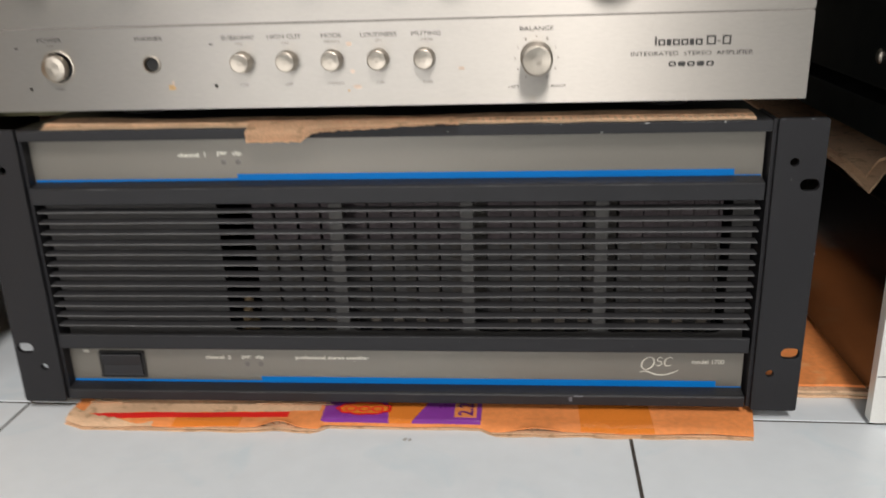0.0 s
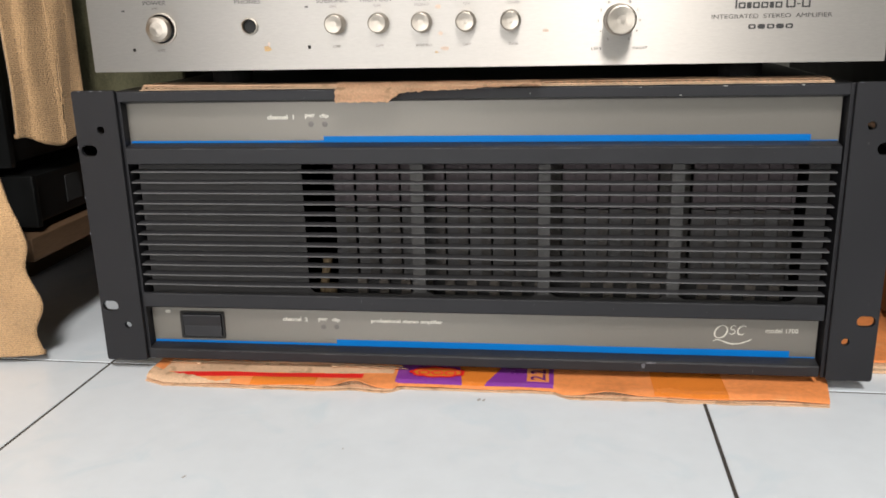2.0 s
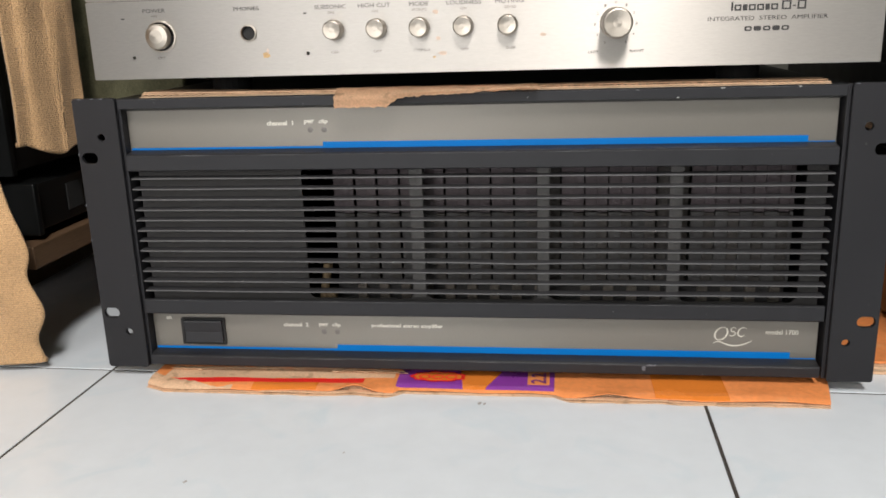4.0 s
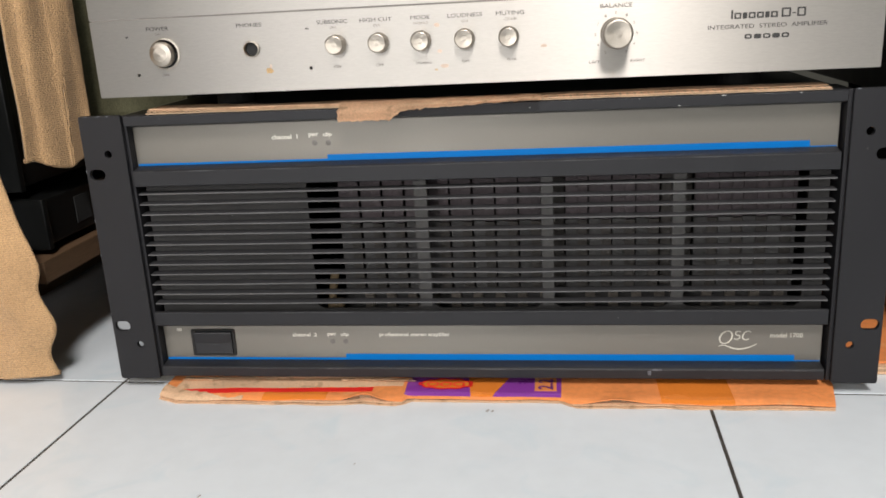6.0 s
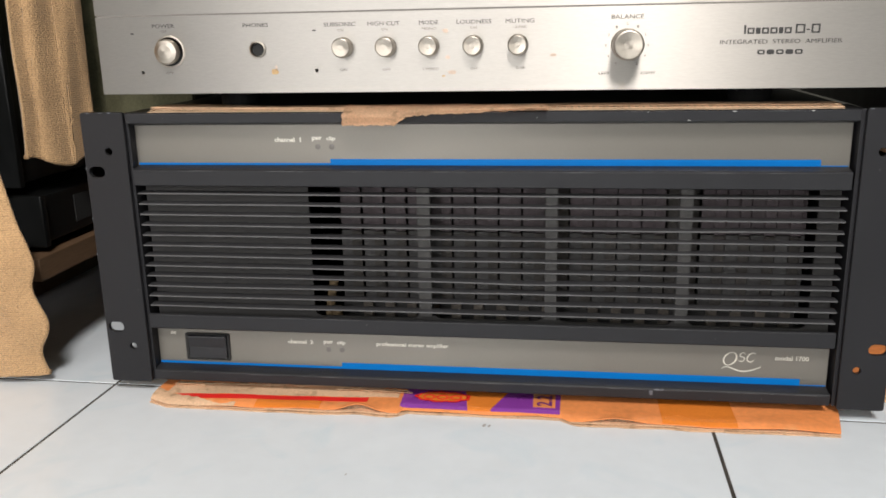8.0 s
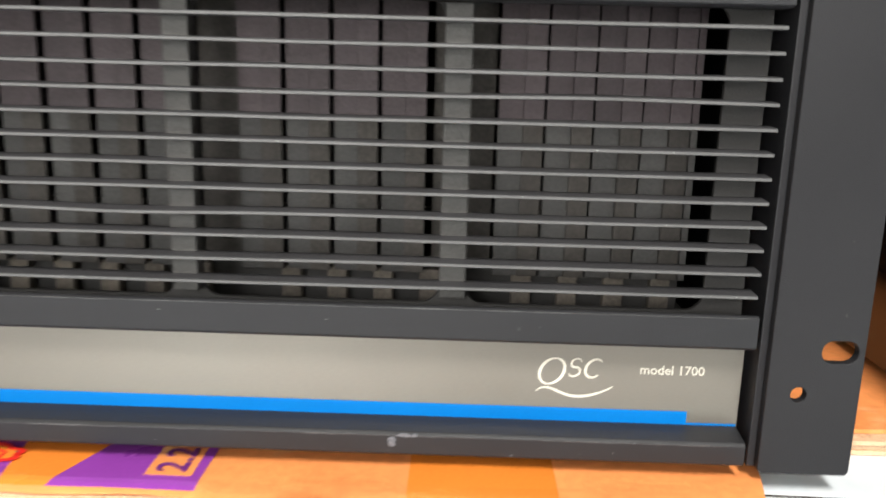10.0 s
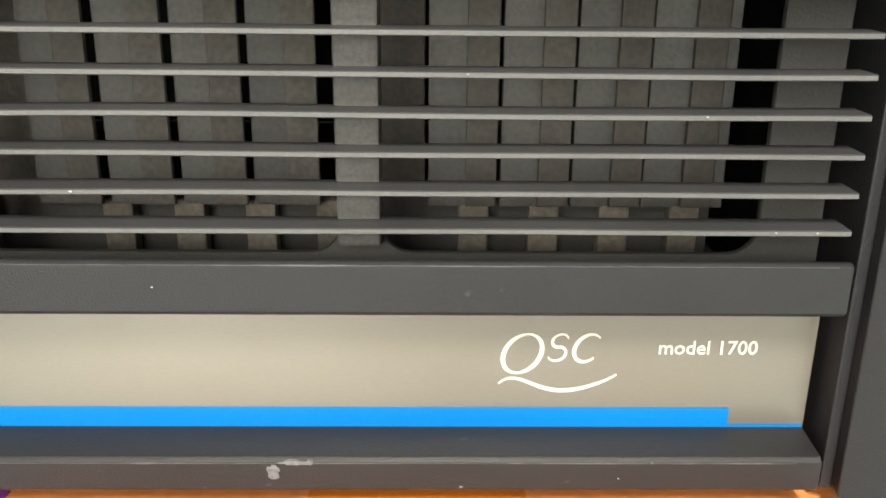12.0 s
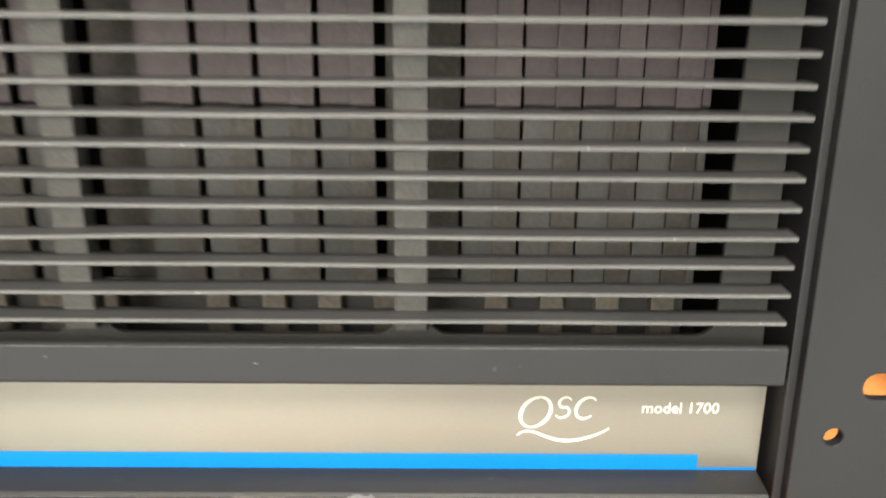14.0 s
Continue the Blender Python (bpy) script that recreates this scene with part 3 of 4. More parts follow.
def integrated_amplifier():
    amp = thing("stereo_amplifier", (0, 0.15, 0.187), "silver brushed-aluminium integrated stereo amplifier with turned knobs, above a cardboard strip", "amplifier")
    xl, xr = -0.2212, 0.2257
    part("body", box(-0.205, 0.209, 0.001, 0.36, 0.2010, 0.338), M_DARK, amp, "black steel case")
    for x in (-0.16, 0.165):
        for y in (0.06, 0.30):
            part("rubber_foot", lathe_up(x, y, 0.1842, 0.2008, 0.014), M_RUBBER, amp)
    phones = oval(-0.1230, 0.2205, 0.0041, 0.0041, 24)
    pips = [round_rect(x - 0.0008, x + 0.0008, z - 0.0009, z + 0.0009, 0.0002, 1) for x, z in ((-0.1947, 0.2082), (-0.0885, 0.2082), (-0.1990, 0.2305), (-0.0889, 0.2305))]
    face = part("lower_face", plate(round_rect(xl, xr, 0.1957, 0.2402, 0.0006, 2), [phones] + pips[:2], -0.004, 0.0008, 0.0003), M_ALU, amp, "brushed silver face plate with rust spots")
    part("upper_face", plate(round_rect(xl, xr, 0.2410, 0.345, 0.0006, 2), [], -0.004, 0.0008, 0.0003), M_ALU, amp)
    # grey filler almost level with the face; its colour stands for the shade
    part("groove_filler", box(xl + 0.001, xr - 0.001, -0.00385, 0.0008, 0.2399, 0.2413, 0), M_FAINT, amp)
    part("jack_ring", lathe([(0.0046, -0.0040), (0.0048, -0.0050), (0.0040, -0.0053), (0.0037, -0.0040), (0.0036, 0.006)], -0.1230, 0.2205, 28, False), M_KNOB, face)
    part("jack_hole", lathe([(0.0036, -0.0030), (0.0034, 0.0000), (0.001, 0.0005)], -0.1230, 0.2205, 20), M_RUBBER, face)
    # power lever knob
    part("power_collar", lathe([(0.0092, -0.0040), (0.0092, -0.0048), (0.0084, -0.0050), (0.0080, -0.0042)], -0.1765, 0.2200, 36, False), M_KNOB, face)
    ring = part("power_knob", lathe([(0.0079, -0.0041), (0.0079, -0.0060), (0.0072, -0.0066), (0.0010, -0.0068)], -0.1765, 0.2200, 36), M_GLOSS, face, "dark recess ring of the power switch")
    part("push_cap", lathe([(0.0072, -0.0062), (0.0073, -0.0092), (0.0066, -0.0108), (0.0040, -0.0114), (0.0005, -0.0116)], -0.1765, 0.2200, 36), M_KNOB, ring, "turned silver cap")
    for x, z in ((-0.1990, 0.2305), (-0.0889, 0.2305)):
        part("tick", plate(round_rect(x - 0.0010, x + 0.0010, z - 0.0004, z + 0.0004, 0.0002, 1), [], -0.00412, -0.0039), M_BLKINK, face)
    for x in (-0.0722, -0.0473, -0.0228, 0.0020, 0.0268):
        small_knob(face, x, 0.2208, 0.0054, 0.0115)
    small_knob(face, 0.0858, 0.2200, 0.0080, 0.0215)
    for x, r in ((-0.1275, 0.009), (-0.0755, 0.009), (-0.030, 0.009), (0.014, 0.009), (0.0435, 0.009), (0.125, 0.014), (-0.180, 0.009)):
        small_knob(face, x, 0.2720, r, 0.020)
    yy = -0.00402
    for text, x0, x1, z0, z1, m in (("POWER", -0.1862, -0.1725, 0.2335, 0.2357, M_BLKINK), ("ON", -0.1812, -0.1778, 0.2310, 0.2322, M_FAINT), ("OFF", -0.1800, -0.1755, 0.2072, 0.2085, M_FAINT),
                                    ("PHONES", -0.1310, -0.1158, 0.2330, 0.2352, M_BLKINK),
                                    ("SUBSONIC", -0.0830, -0.0648, 0.2325, 0.2347, M_BLKINK), ("ON", -0.0755, -0.0718, 0.2297, 0.2311, M_FAINT), ("OFF", -0.0748, -0.0702, 0.2076, 0.2090, M_FAINT),
                                    ("HIGH CUT", -0.0577, -0.0392, 0.2325, 0.2347, M_BLKINK), ("ON", -0.0500, -0.0464, 0.2297, 0.2311, M_FAINT), ("OFF", -0.0498, -0.0452, 0.2076, 0.2090, M_FAINT),
                                    ("MODE", -0.0283, -0.0174, 0.2325, 0.2347, M_BLKINK), ("MONO", -0.0268, -0.0186, 0.2297, 0.2311, M_FAINT), ("STEREO", -0.0268, -0.0174, 0.2076, 0.2090, M_FAINT),
                                    ("LOUDNESS", -0.0072, 0.0122, 0.2325, 0.2347, M_BLKINK), ("ON", 0.0005, 0.0040, 0.2297, 0.2311, M_FAINT), ("OFF", 0.0000, 0.0046, 0.2076, 0.2090, M_FAINT),
                                    ("MUTING", 0.0200, 0.0357, 0.2325, 0.2347, M_BLKINK), ("-20dB", 0.0240, 0.0315, 0.2297, 0.2311, M_FAINT), ("0dB", 0.0255, 0.0310, 0.2076, 0.2090, M_FAINT),
                                    ("BALANCE", 0.0772, 0.0945, 0.2335, 0.2357, M_BLKINK), ("LEFT", 0.0712, 0.0770, 0.2040, 0.2054, M_BLKINK), ("RIGHT", 0.0938, 0.1016, 0.2040, 0.2054, M_BLKINK),
                                    ("INTEGRATED  STEREO  AMPLIFIER", 0.1348, 0.1968, 0.2192, 0.2214, M_BLKINK)):
        lettering("caption", text, x0, x1, z0, z1, yy, m, face, bold=0.0)
    for k, t in enumerate(("5", "4", "3", "2", "1", "0", "1", "2", "3", "4", "5")):
        a = radians(-150 + 30 * k)
        x, z = 0.0858 + 0.0113 * math.sin(a), 0.2195 + 0.0113 * math.cos(a)
        lettering("caption", t, x - 0.0005, x + 0.0005, z - 0.0007, z + 0.0007, yy, M_FAINT, face)
    for cx, cz, w, h, m in ((-0.1135, 0.2078, 0.0052, 0.0040, M_RUST), (-0.1125, 0.2100, 0.0016, 0.0040, M_PALE_RUST), (-0.0125, 0.2145, 0.0034, 0.0026, M_PALE_RUST), (-0.0100, 0.2062, 0.0060, 0.0028, M_PALE_RUST),
                            (-0.0135, 0.2290, 0.0040, 0.0030, M_PALE_RUST), (0.0462, 0.2150, 0.0044, 0.0022, M_PALE_RUST), (-0.0150, 0.2043, 0.0020, 0.0014, M_RUST), (-0.0025, 0.2225, 0.0009, 0.0012, M_RUST)):
        loop = [(cx + w / 2 * math.cos(a) * (0.7 + 0.6 * abs(noise.noise(Vector((cx * 700, a * 2, 0))))), cz + h / 2 * math.sin(a) * (0.7 + 0.6 * abs(noise.noise(Vector((cz * 900, a * 2, 4)))))) for a in [2 * math.pi * k / 18 for k in range(18)]]
        part("rust_stain", plate(loop, [], yy - 0.00006, yy + 0.0001), m, face)
    # maker's marks as plain bars
    widths = (0.0010, 0.0036, 0.0024, 0.0036, 0.0036, 0.0022, 0.0036, None, 0.0048, 0.0018, 0.0044)
    x = 0.1467
    for k, w in enumerate(widths):
        if w is None:
            x += 0.0012
            continue
        mid = k == 9
        z0, z1 = (0.2258, 0.2264) if mid else (0.2243, 0.2290 if k in (0, 8, 10) else 0.2275)
        part("name_bar", plate(round_rect(x, x + w, z0, z1, 0.00025, 2), [] if mid or w < 0.003 else [round_rect(x + 0.0009, x + w - 0.0009, z0 + 0.0008, z1 - 0.0008, 0.0002, 2)], yy - 0.00012, yy + 0.0001), M_BLKINK, face)
        x += w + 0.0007
    for k in range(5):
        x = 0.1542 + 0.0048 * k
        part("name_bar", plate(round_rect(x, x + 0.0039, 0.2136, 0.2161, 0.0009, 3), [round_rect(x + 0.0009, x + 0.0030, 0.2143, 0.2154, 0.0004, 2)] if k % 2 == 0 else [], yy - 0.00012, yy + 0.0001), M_BLKINK, face)


integrated_amplifier()


# ---- cardboard ----
def sheet(x0, x1, front, back, z, thick, n=90, sag=None, m=8, power=2.0):
    """A card layer whose front and back edges are functions of x; sag lifts or drops it by (x, y)."""
    bm = bmesh.new()
    rows = []
    for i in range(n + 1):
        x = x0 + (x1 - x0) * i / n
        f, b = front(x), back(x)
        top, low = [], []
        for j in range(m + 1):
            y = f + (b - f) * (j / m) ** power
            dz = sag(x, y) if sag else 0
            top.append(bm.verts.new((x, y, z + thick + dz)))
            low.append(bm.verts.new((x, y, z + dz)))
        rows.append(top + low[::-1])
    k = len(rows[0])
    for a, b in zip(rows, rows[1:]):
        for j in range(k):
            bm.faces.new((a[j], a[(j + 1) % k], b[(j + 1) % k], b[j]))
    bm.faces.new(rows[0])
    bm.faces.new(rows[-1][::-1])
    return bm


def torn(seed, amp, freq=60):
    return lambda x: amp * noise.noise(Vector((x * freq, seed, 0))) + 0.4 * amp * noise.noise(Vector((x * freq * 4, seed, 3)))


def flute(x0, x1, front, back, z, height, pitch=0.0055):
    """The wavy paper between two liners, seen along its cut edge."""
    bm = bmesh.new()
    n = int((x1 - x0) / pitch * 8)
    rows = []
    for i in range(n + 1):
        x = x0 + (x1 - x0) * i / n
        dz = height * (0.5 + 0.42 * math.sin(2 * math.pi * x / pitch))
        f, b = front(x), back(x)
        rows.append([bm.verts.new(p) for p in ((x, f, z + dz + 0.0002), (x, b, z + dz + 0.0002), (x, b, z + dz - 0.0002), (x, f, z + dz - 0.0002))])
    for a, b in zip(rows, rows[1:]):
        for j in range(4):
            bm.faces.new((a[j], a[(j + 1) % 4], b[(j + 1) % 4], b[j]))
    return bm


def bottom_card():
    card = thing("cardboard_sheet", (0, 0.1, 0), "torn orange printed corrugated cardboard under the rack amplifier", "cardboard")
    x0, x1 = -0.2090, 0.2125
    tear = torn(2.0, 0.0016, 40)
    def front(x):
        y = -0.0194 + 0.6 * tear(x)
        y += 0.0046 * min(max((x + 0.0455) / 0.003, 0), 1) * min(max((0.0595 - x) / 0.006, 0), 1)
        y += 0.0022 * math.exp(-((x + 0.0700) / 0.010) ** 2)
        if x < -0.195:
            y += (-(x + 0.195)) * 0.5
        return y
    back = lambda x: 0.30
    part("bottom_liner", sheet(x0, x1, lambda x: front(x) - 0.0004 - (0.0 if -0.046 < x < 0.058 else 0.0010 + 0.0026 * abs(noise.noise(Vector((x * 35, 9, 0))))), back, 0.0003, 0.0005), M_KRAFT, card)
    part("middle_liner", sheet(x0, x1, lambda x: front(x) + 0.0006 * noise.noise(Vector((x * 60, 4, 1))) - 0.0002, back, 0.0011, 0.0004, sag=lambda x, y: 0.0004 * noise.noise(Vector((x * 40, y * 30, 7)))), M_KRAFT, card)
    part("fluting", flute(x0 + 0.001, x1 - 0.001, lambda x: front(x) + 0.0025, lambda x: 0.02, 0.0016, 0.0020, 0.0045), M_CORE, card)
    part("filling", sheet(x0 + 0.002, x1 - 0.002, lambda x: front(x) + 0.004, back, 0.0009, 0.0029), M_CORE, card)
    def wave(x, y):
        fold = max(0.0, (front(x) + 0.0060 - y) / 0.0060)
        give = 0.0016 + 0.0012 * noise.noise(Vector((x * 30, 0.5, 4)))
        give -= 0.0042 * math.exp(-((x + 0.0700) / 0.011) ** 2) + 0.0030 * math.exp(-((x - 0.0870) / 0.014) ** 2)
        return 0.0007 * noise.noise(Vector((x * 26, y * 70, 1.0))) - give * fold ** 2
    top = part("top_liner", sheet(x0, x1, front, back, 0.0039, 0.0005, 160, wave, 30, 2.4), M_ORANGE, card, "glossy orange printed face")
    # the end runs askew, sheared to fit the camera's view
    for ob in card.children:
        for v in ob.data.vertices:
            if v.co.x > 0.14:
                v.co.x += 0.22 * min(v.co.y + 0.1194, 0.06) * (v.co.x - 0.14) / (x1 - 0.14)
    zt = 0.00455
    slope = lambda x: -0.0085 + 0.045 * (x + 0.13)
    part("red_print", sheet(-0.192, -0.0668, lambda x: slope(x) - 0.0030 + 0.3 * tear(x * 2), lambda x: slope(x) + 0.0030, zt, 0.0001, 40, wave), M_RED, top, "red printed stripe")
    part("torn_paper", sheet(-0.2000, -0.0480, lambda x: slope(x) + 0.0034 + tear(x * 3), lambda x: 0.012, zt, 0.00012, 50, wave), M_KRAFT, top, "bare paper where the print tore off")
    ragged = torn(23.0, 0.0030, 70)
    part("torn_paper", sheet(-0.2088, -0.1500, lambda x: front(x) - 0.0006, lambda x: front(x) + max(0.0010, 0.0130 - 0.23 * (x + 0.2088)) + ragged(x), zt + 0.0001, 0.00025, 48, wave), M_KRAFT, top, "bare paper where the print tore off")
    for xa, xb, y0, y1, seed in ((-0.2000, -0.1780, 0.0040, 0.0100, 31.0), (-0.1960, -0.1250, 0.0062, 0.0092, 37.0), (-0.1500, -0.0430, 0.0070, 0.0104, 43.0), (-0.0900, -0.0400, 0.0040, 0.0066, 47.0)):
        rag = torn(seed, 0.0022, 110)
        curl_up = lambda x, y, y0=y0: wave(x, y) + 0.0011 * max(0.0, 1 - abs(y - y0) / 0.002)
        part("torn_paper", sheet(xa, xb, lambda x: y0 + rag(x), lambda x: y1 + 0.7 * rag(x + 3), zt + 0.0003, 0.0004, 70, curl_up), M_CORE if seed == 37.0 else M_KRAFT, top, "torn brown paper layer")
    part("printed_strip", sheet(-0.1985, -0.0440, lambda x: 0.0098 + 0.5 * ragged(x * 1.7), lambda x: 0.0200, zt + 0.0009, 0.0003, 60, wave), M_ORANGE, top)
    part("torn_paper", sheet(-0.1300, -0.0440, lambda x: front(x) - 0.0012, lambda x: front(x) + 0.0024 + ragged(x), 0.0020, 0.0005, 60), M_KRAFT, top, "ragged paper edge")
    part("torn_paper", sheet(0.0600, 0.1200, lambda x: front(x) - 0.0010, lambda x: front(x) + 0.0020 + 0.6 * ragged(x), 0.0018, 0.0005, 40), M_KRAFT, top, "ragged paper edge")
    def slanted(name, x0, x1, lean0, lean1, m, label=""):
        """A printed field whose two sides lean as they run back."""
        bm = sheet(x0, x1, lambda x: -0.0132, lambda x: 0.0125, zt, 0.0001, 16, wave)
        for v in bm.verts:
            k = (v.co.x - x0) / (x1 - x0)
            v.co.x += (lean0 * (1 - k) + lean1 * k) * (v.co.y + 0.0132) / 0.0257
        part(name, bm, m, top, label)
    slanted("purple_print", -0.0450, -0.0030, -0.0010, -0.0035, M_PURPLE, "purple printed field")
    slanted("orange_print", -0.0029, 0.0109, -0.0035, 0.0095, M_TAPE)
    slanted("purple_print", 0.0110, 0.0532, 0.0095, 0.0005, M_PURPLE, "purple printed field")
    part("number_field", sheet(0.0368, 0.0505, lambda x: -0.0070, lambda x: 0.0128, zt + 0.00015, 0.0001, 8, wave), M_ORANGE, top)
    digits = lettering("number", "2.2", 0, 1, 0, 1, 0, M_PURPLE, top, bold=0.02)
    for v in digits.data.vertices:
        u, w = v.co.x, v.co.z
        x, y = 0.0485 - 0.0095 * w, -0.0055 + 0.0155 * u
        v.co = (x, y - 0.1, zt + 0.00045 + wave(x, y) + (0.0001 if v.co.y < -0.1 else 0))
    def curl(cx, cy, rx, ry, lobes, width, m):
        pts = []
        for k in range(57):
            a = 2 * math.pi * k / 56
            r = 1 + 0.16 * abs(math.sin(lobes * a / 2))
            pts.append((cx + rx * r * math.cos(a), cy + ry * r * math.sin(a)))
        bm = ribbon(pts, width, 0.0, 0.0001)
        for v in bm.verts:
            v.co = (v.co.x, v.co.z, zt + 0.0009 - v.co.y)
        part("red_curl", bm, m, top)
    bm = bmesh.new()
    bm.faces.new([bm.verts.new((-0.0200 + 0.0155 * math.cos(a), 0.0010 + 0.0066 * math.sin(a), zt + 0.0007)) for a in [2 * math.pi * k / 24 for k in range(24)]])
    part("orange_field", bm, M_TAPE, top)
    curl(-0.0200, 0.0010, 0.0150, 0.0062, 9, 0.0016, M_RED)
    for cx in (-0.0285, -0.0200, -0.0115):
        curl(cx, 0.0004, 0.0030, 0.0026, 5, 0.0011, M_RED)
    part("tape", sheet(0.1130, 0.1560, front, lambda x: 0.03, zt, 0.00012, 20, wave), M_TAPE, top, "amber adhesive tape")
    part("tape", sheet(-0.1370, -0.0950, front, lambda x: slope(x) - 0.0032, zt, 0.00012, 20, wave), M_TAPE, top, "amber adhesive tape")


def top_card():
    card = thing("cardboard_pad", (0, 0.1, 0.1842), "torn brown corrugated cardboard between the two amplifiers", "cardboard")
    tear = torn(7.0, 0.0018, 55)
    z = 0.1843
    front = lambda x: 0.0005 + tear(x)
    # cut short at the back so no lit card shows under the amplifier
    back = lambda x: 0.020 + 0.006 * noise.noise(Vector((x * 20, 6, 0)))
    lift = lambda x, y: 0.0006 * noise.noise(Vector((x * 14, y * 30, 2))) + (0.0010 * max(0, (-0.12 - x) / 0.08) if x < -0.12 else 0)
    part("lower_liner", sheet(-0.197, 0.203, front, back, z, 0.0004), M_CORE, card)
    part("fluting", flute(-0.196, 0.202, lambda x: front(x) + 0.0008, lambda x: 0.016, z + 0.0004, 0.0010, 0.0040), M_CORE, card)
    part("middle_liner", sheet(-0.1955, 0.203, lambda x: front(x) + 0.0006 + 0.5 * tear(x + 2), back, z + 0.0009, 0.0003, sag=lift), M_KRAFT, card)
    part("upper_liner", sheet(-0.195, 0.203, lambda x: front(x) + 0.0008 + 0.8 * tear(x + 5) + (0.005 if x > 0.045 else 0.0), back, z + 0.0017, 0.0004, sag=lift), M_KRAFT, card)
    # torn flap bent down over the front edge
    bm = bmesh.new()
    rows = []
    n, m = 70, 8
    for i in range(n + 1):
        u = i / n
        x = -0.0745 + 0.1185 * u
        hang = 0.0105 if u < 0.26 else 0.0105 - 0.0055 * min((u - 0.26) / 0.06, 1) - 0.0035 * max((u - 0.32) / 0.68, 0)
        hang = max(hang + 0.0012 * noise.noise(Vector((x * 130, 4, 0))) + 0.0008 * noise.noise(Vector((x * 420, 4, 2))), 0.0008)
        rows.append([])
        for j in range(m + 1):
            s = j / m
            y = 0.012 - 0.0185 * min(s * 1.6, 1) - 0.0015 * math.sin(math.pi * s)
            zz = 0.1872 - hang * max(0, (s - 0.35) / 0.65) ** 1.1 + 0.0004 * noise.noise(Vector((x * 70, s * 3, 8)))
            rows[-1].append(bm.verts.new((x + 0.002 * noise.noise(Vector((s * 5, 1, u > 0.5))) * (u < 0.03 or u > 0.97), y, zz)))
    for a, b in zip(rows, rows[1:]):
        for j in range(m):
            bm.faces.new((a[j], a[j + 1], b[j + 1], b[j]))
    bmesh.ops.solidify(bm, geom=bm.faces[:], thickness=0.0011)
    part("torn_flap", bm, M_KRAFT, card, "torn flap folded down over the front edge", smooth=True)


bottom_card()
top_card()


# ---- neighbours on both sides ----
def silver_deck():
    deck = thing("silver_faced_deck", (0.45, 0.15, 0.004), "silver-white faced audio deck with glossy dark side panel, on cardboard", "audio deck")
    part("face", plate(round_rect(0.2832, 0.66, 0.0025, 0.128, 0.0015, 3), [], -0.0035, 0.004, 0.0004), M_WHITE, deck)
    part("face_groove", box(0.2838, 0.659, -0.0037, -0.002, 0.0330, 0.0336, 0), M_DARK, deck)
    part("case", box(0.2905, 0.655, 0.0045, 0.36, 0.0105, 0.126, 0.0012), M_GLOSS, deck)
    for x in (0.32, 0.62):
        part("rubber_foot", lathe_up(x, 0.06, 0.0075, 0.0107, 0.012), M_RUBBER, deck)
        part("rubber_foot", lathe_up(x, 0.30, 0.0075, 0.0107, 0.012), M_RUBBER, deck)
    card = thing("cardboard_sheet", (0.35, 0.15, 0), "layered orange cardboard lying under the silver deck", "cardboard")
    tear = torn(11.0, 0.0012, 60)
    front = lambda x: 0.030 + tear(x) - 0.02 * max(0, x - 0.27)
    for k, m in enumerate((M_KRAFT, M_CORE, M_KRAFT, M_ORANGE)):
        dz = 0.0004 + 0.0017 * k
        part("card_layer", sheet(0.222, 0.66, lambda x, k=k: front(x) + (0.0008 * (k % 2) if k < 3 else 0.0055), lambda x: 0.34, dz, 0.0015, 60), m, card, "orange printed face" if k == 3 else "")
    pad = thing("cardboard_pad", (0.42, 0.15, 0.1262), "torn brown cardboard lying on the silver deck", "cardboard")
    edge = torn(17.0, 0.010, 45)
    def lip(x):
        return 0.024 + 0.25 * edge(x) + min(1.4 * max(0.0, x - 0.276), 0.03)
    drop = lambda x, y: -0.007 * max(0, (0.07 - y) / 0.07) + 0.010 * max(0, x - 0.24) / 0.1
    part("liner", sheet(0.2755, 0.62, lip, lambda x: 0.33, 0.1370, 0.0022, 60, drop), M_KRAFT, pad)
    part("liner", sheet(0.2790, 0.62, lambda x: lip(x) + 0.012, lambda x: 0.33, 0.1395, 0.0020, 60, drop), M_KRAFT, pad)
    part("spacer", box(0.31, 0.60, 0.08, 0.32, 0.1264, 0.1385), M_DARK, pad)


def black_deck(name, x0, x1, y0, y1, z0, z1, label, foot=0.0):
    deck = thing(name, ((x0 + x1) / 2, (y0 + y1) / 2, z0), label, "amplifier")
    part("case", box(x0, x1, y0 + 0.006, y1, z0 + 0.006, z1, 0.0012), M_GAP, deck)
    part("face", box(x0 - 0.004, x1 + 0.004, y0, y0 + 0.0055, z0 + 0.004, z1 + 0.002, 0.001), M_GAP, deck)
    for x in (x0 + 0.05, x1 - 0.05):
        for y in (y0 + 0.05, y1 - 0.05):
            part("rubber_foot", lathe_up(x, y, z0 - foot, z0 + 0.0062, 0.012), M_RUBBER, deck)
    return deck


silver_deck()
black_deck("black_deck", 0.274, 0.66, -0.008, 0.36, 0.1610, 0.1872, "black steel audio deck on tall feet above the silver one", 0.0185)
top_right = black_deck("black_amplifier", 0.274, 0.66, -0.010, 0.36, 0.1894, 0.34, "black amplifier with chrome side screw at the top of the stack")
bm = bmesh.new()
bmesh.ops.create_uvsphere(bm, u_segments=16, v_segments=10, radius=1.0, matrix=Matrix.Translation((0.2735, 0.029, 0.2125)) @ Matrix.Diagonal((0.0022, 0.0026, 0.0042, 1)))
part("side_screw", bm, M_KNOB, top_right, "chrome screw head", smooth=True)


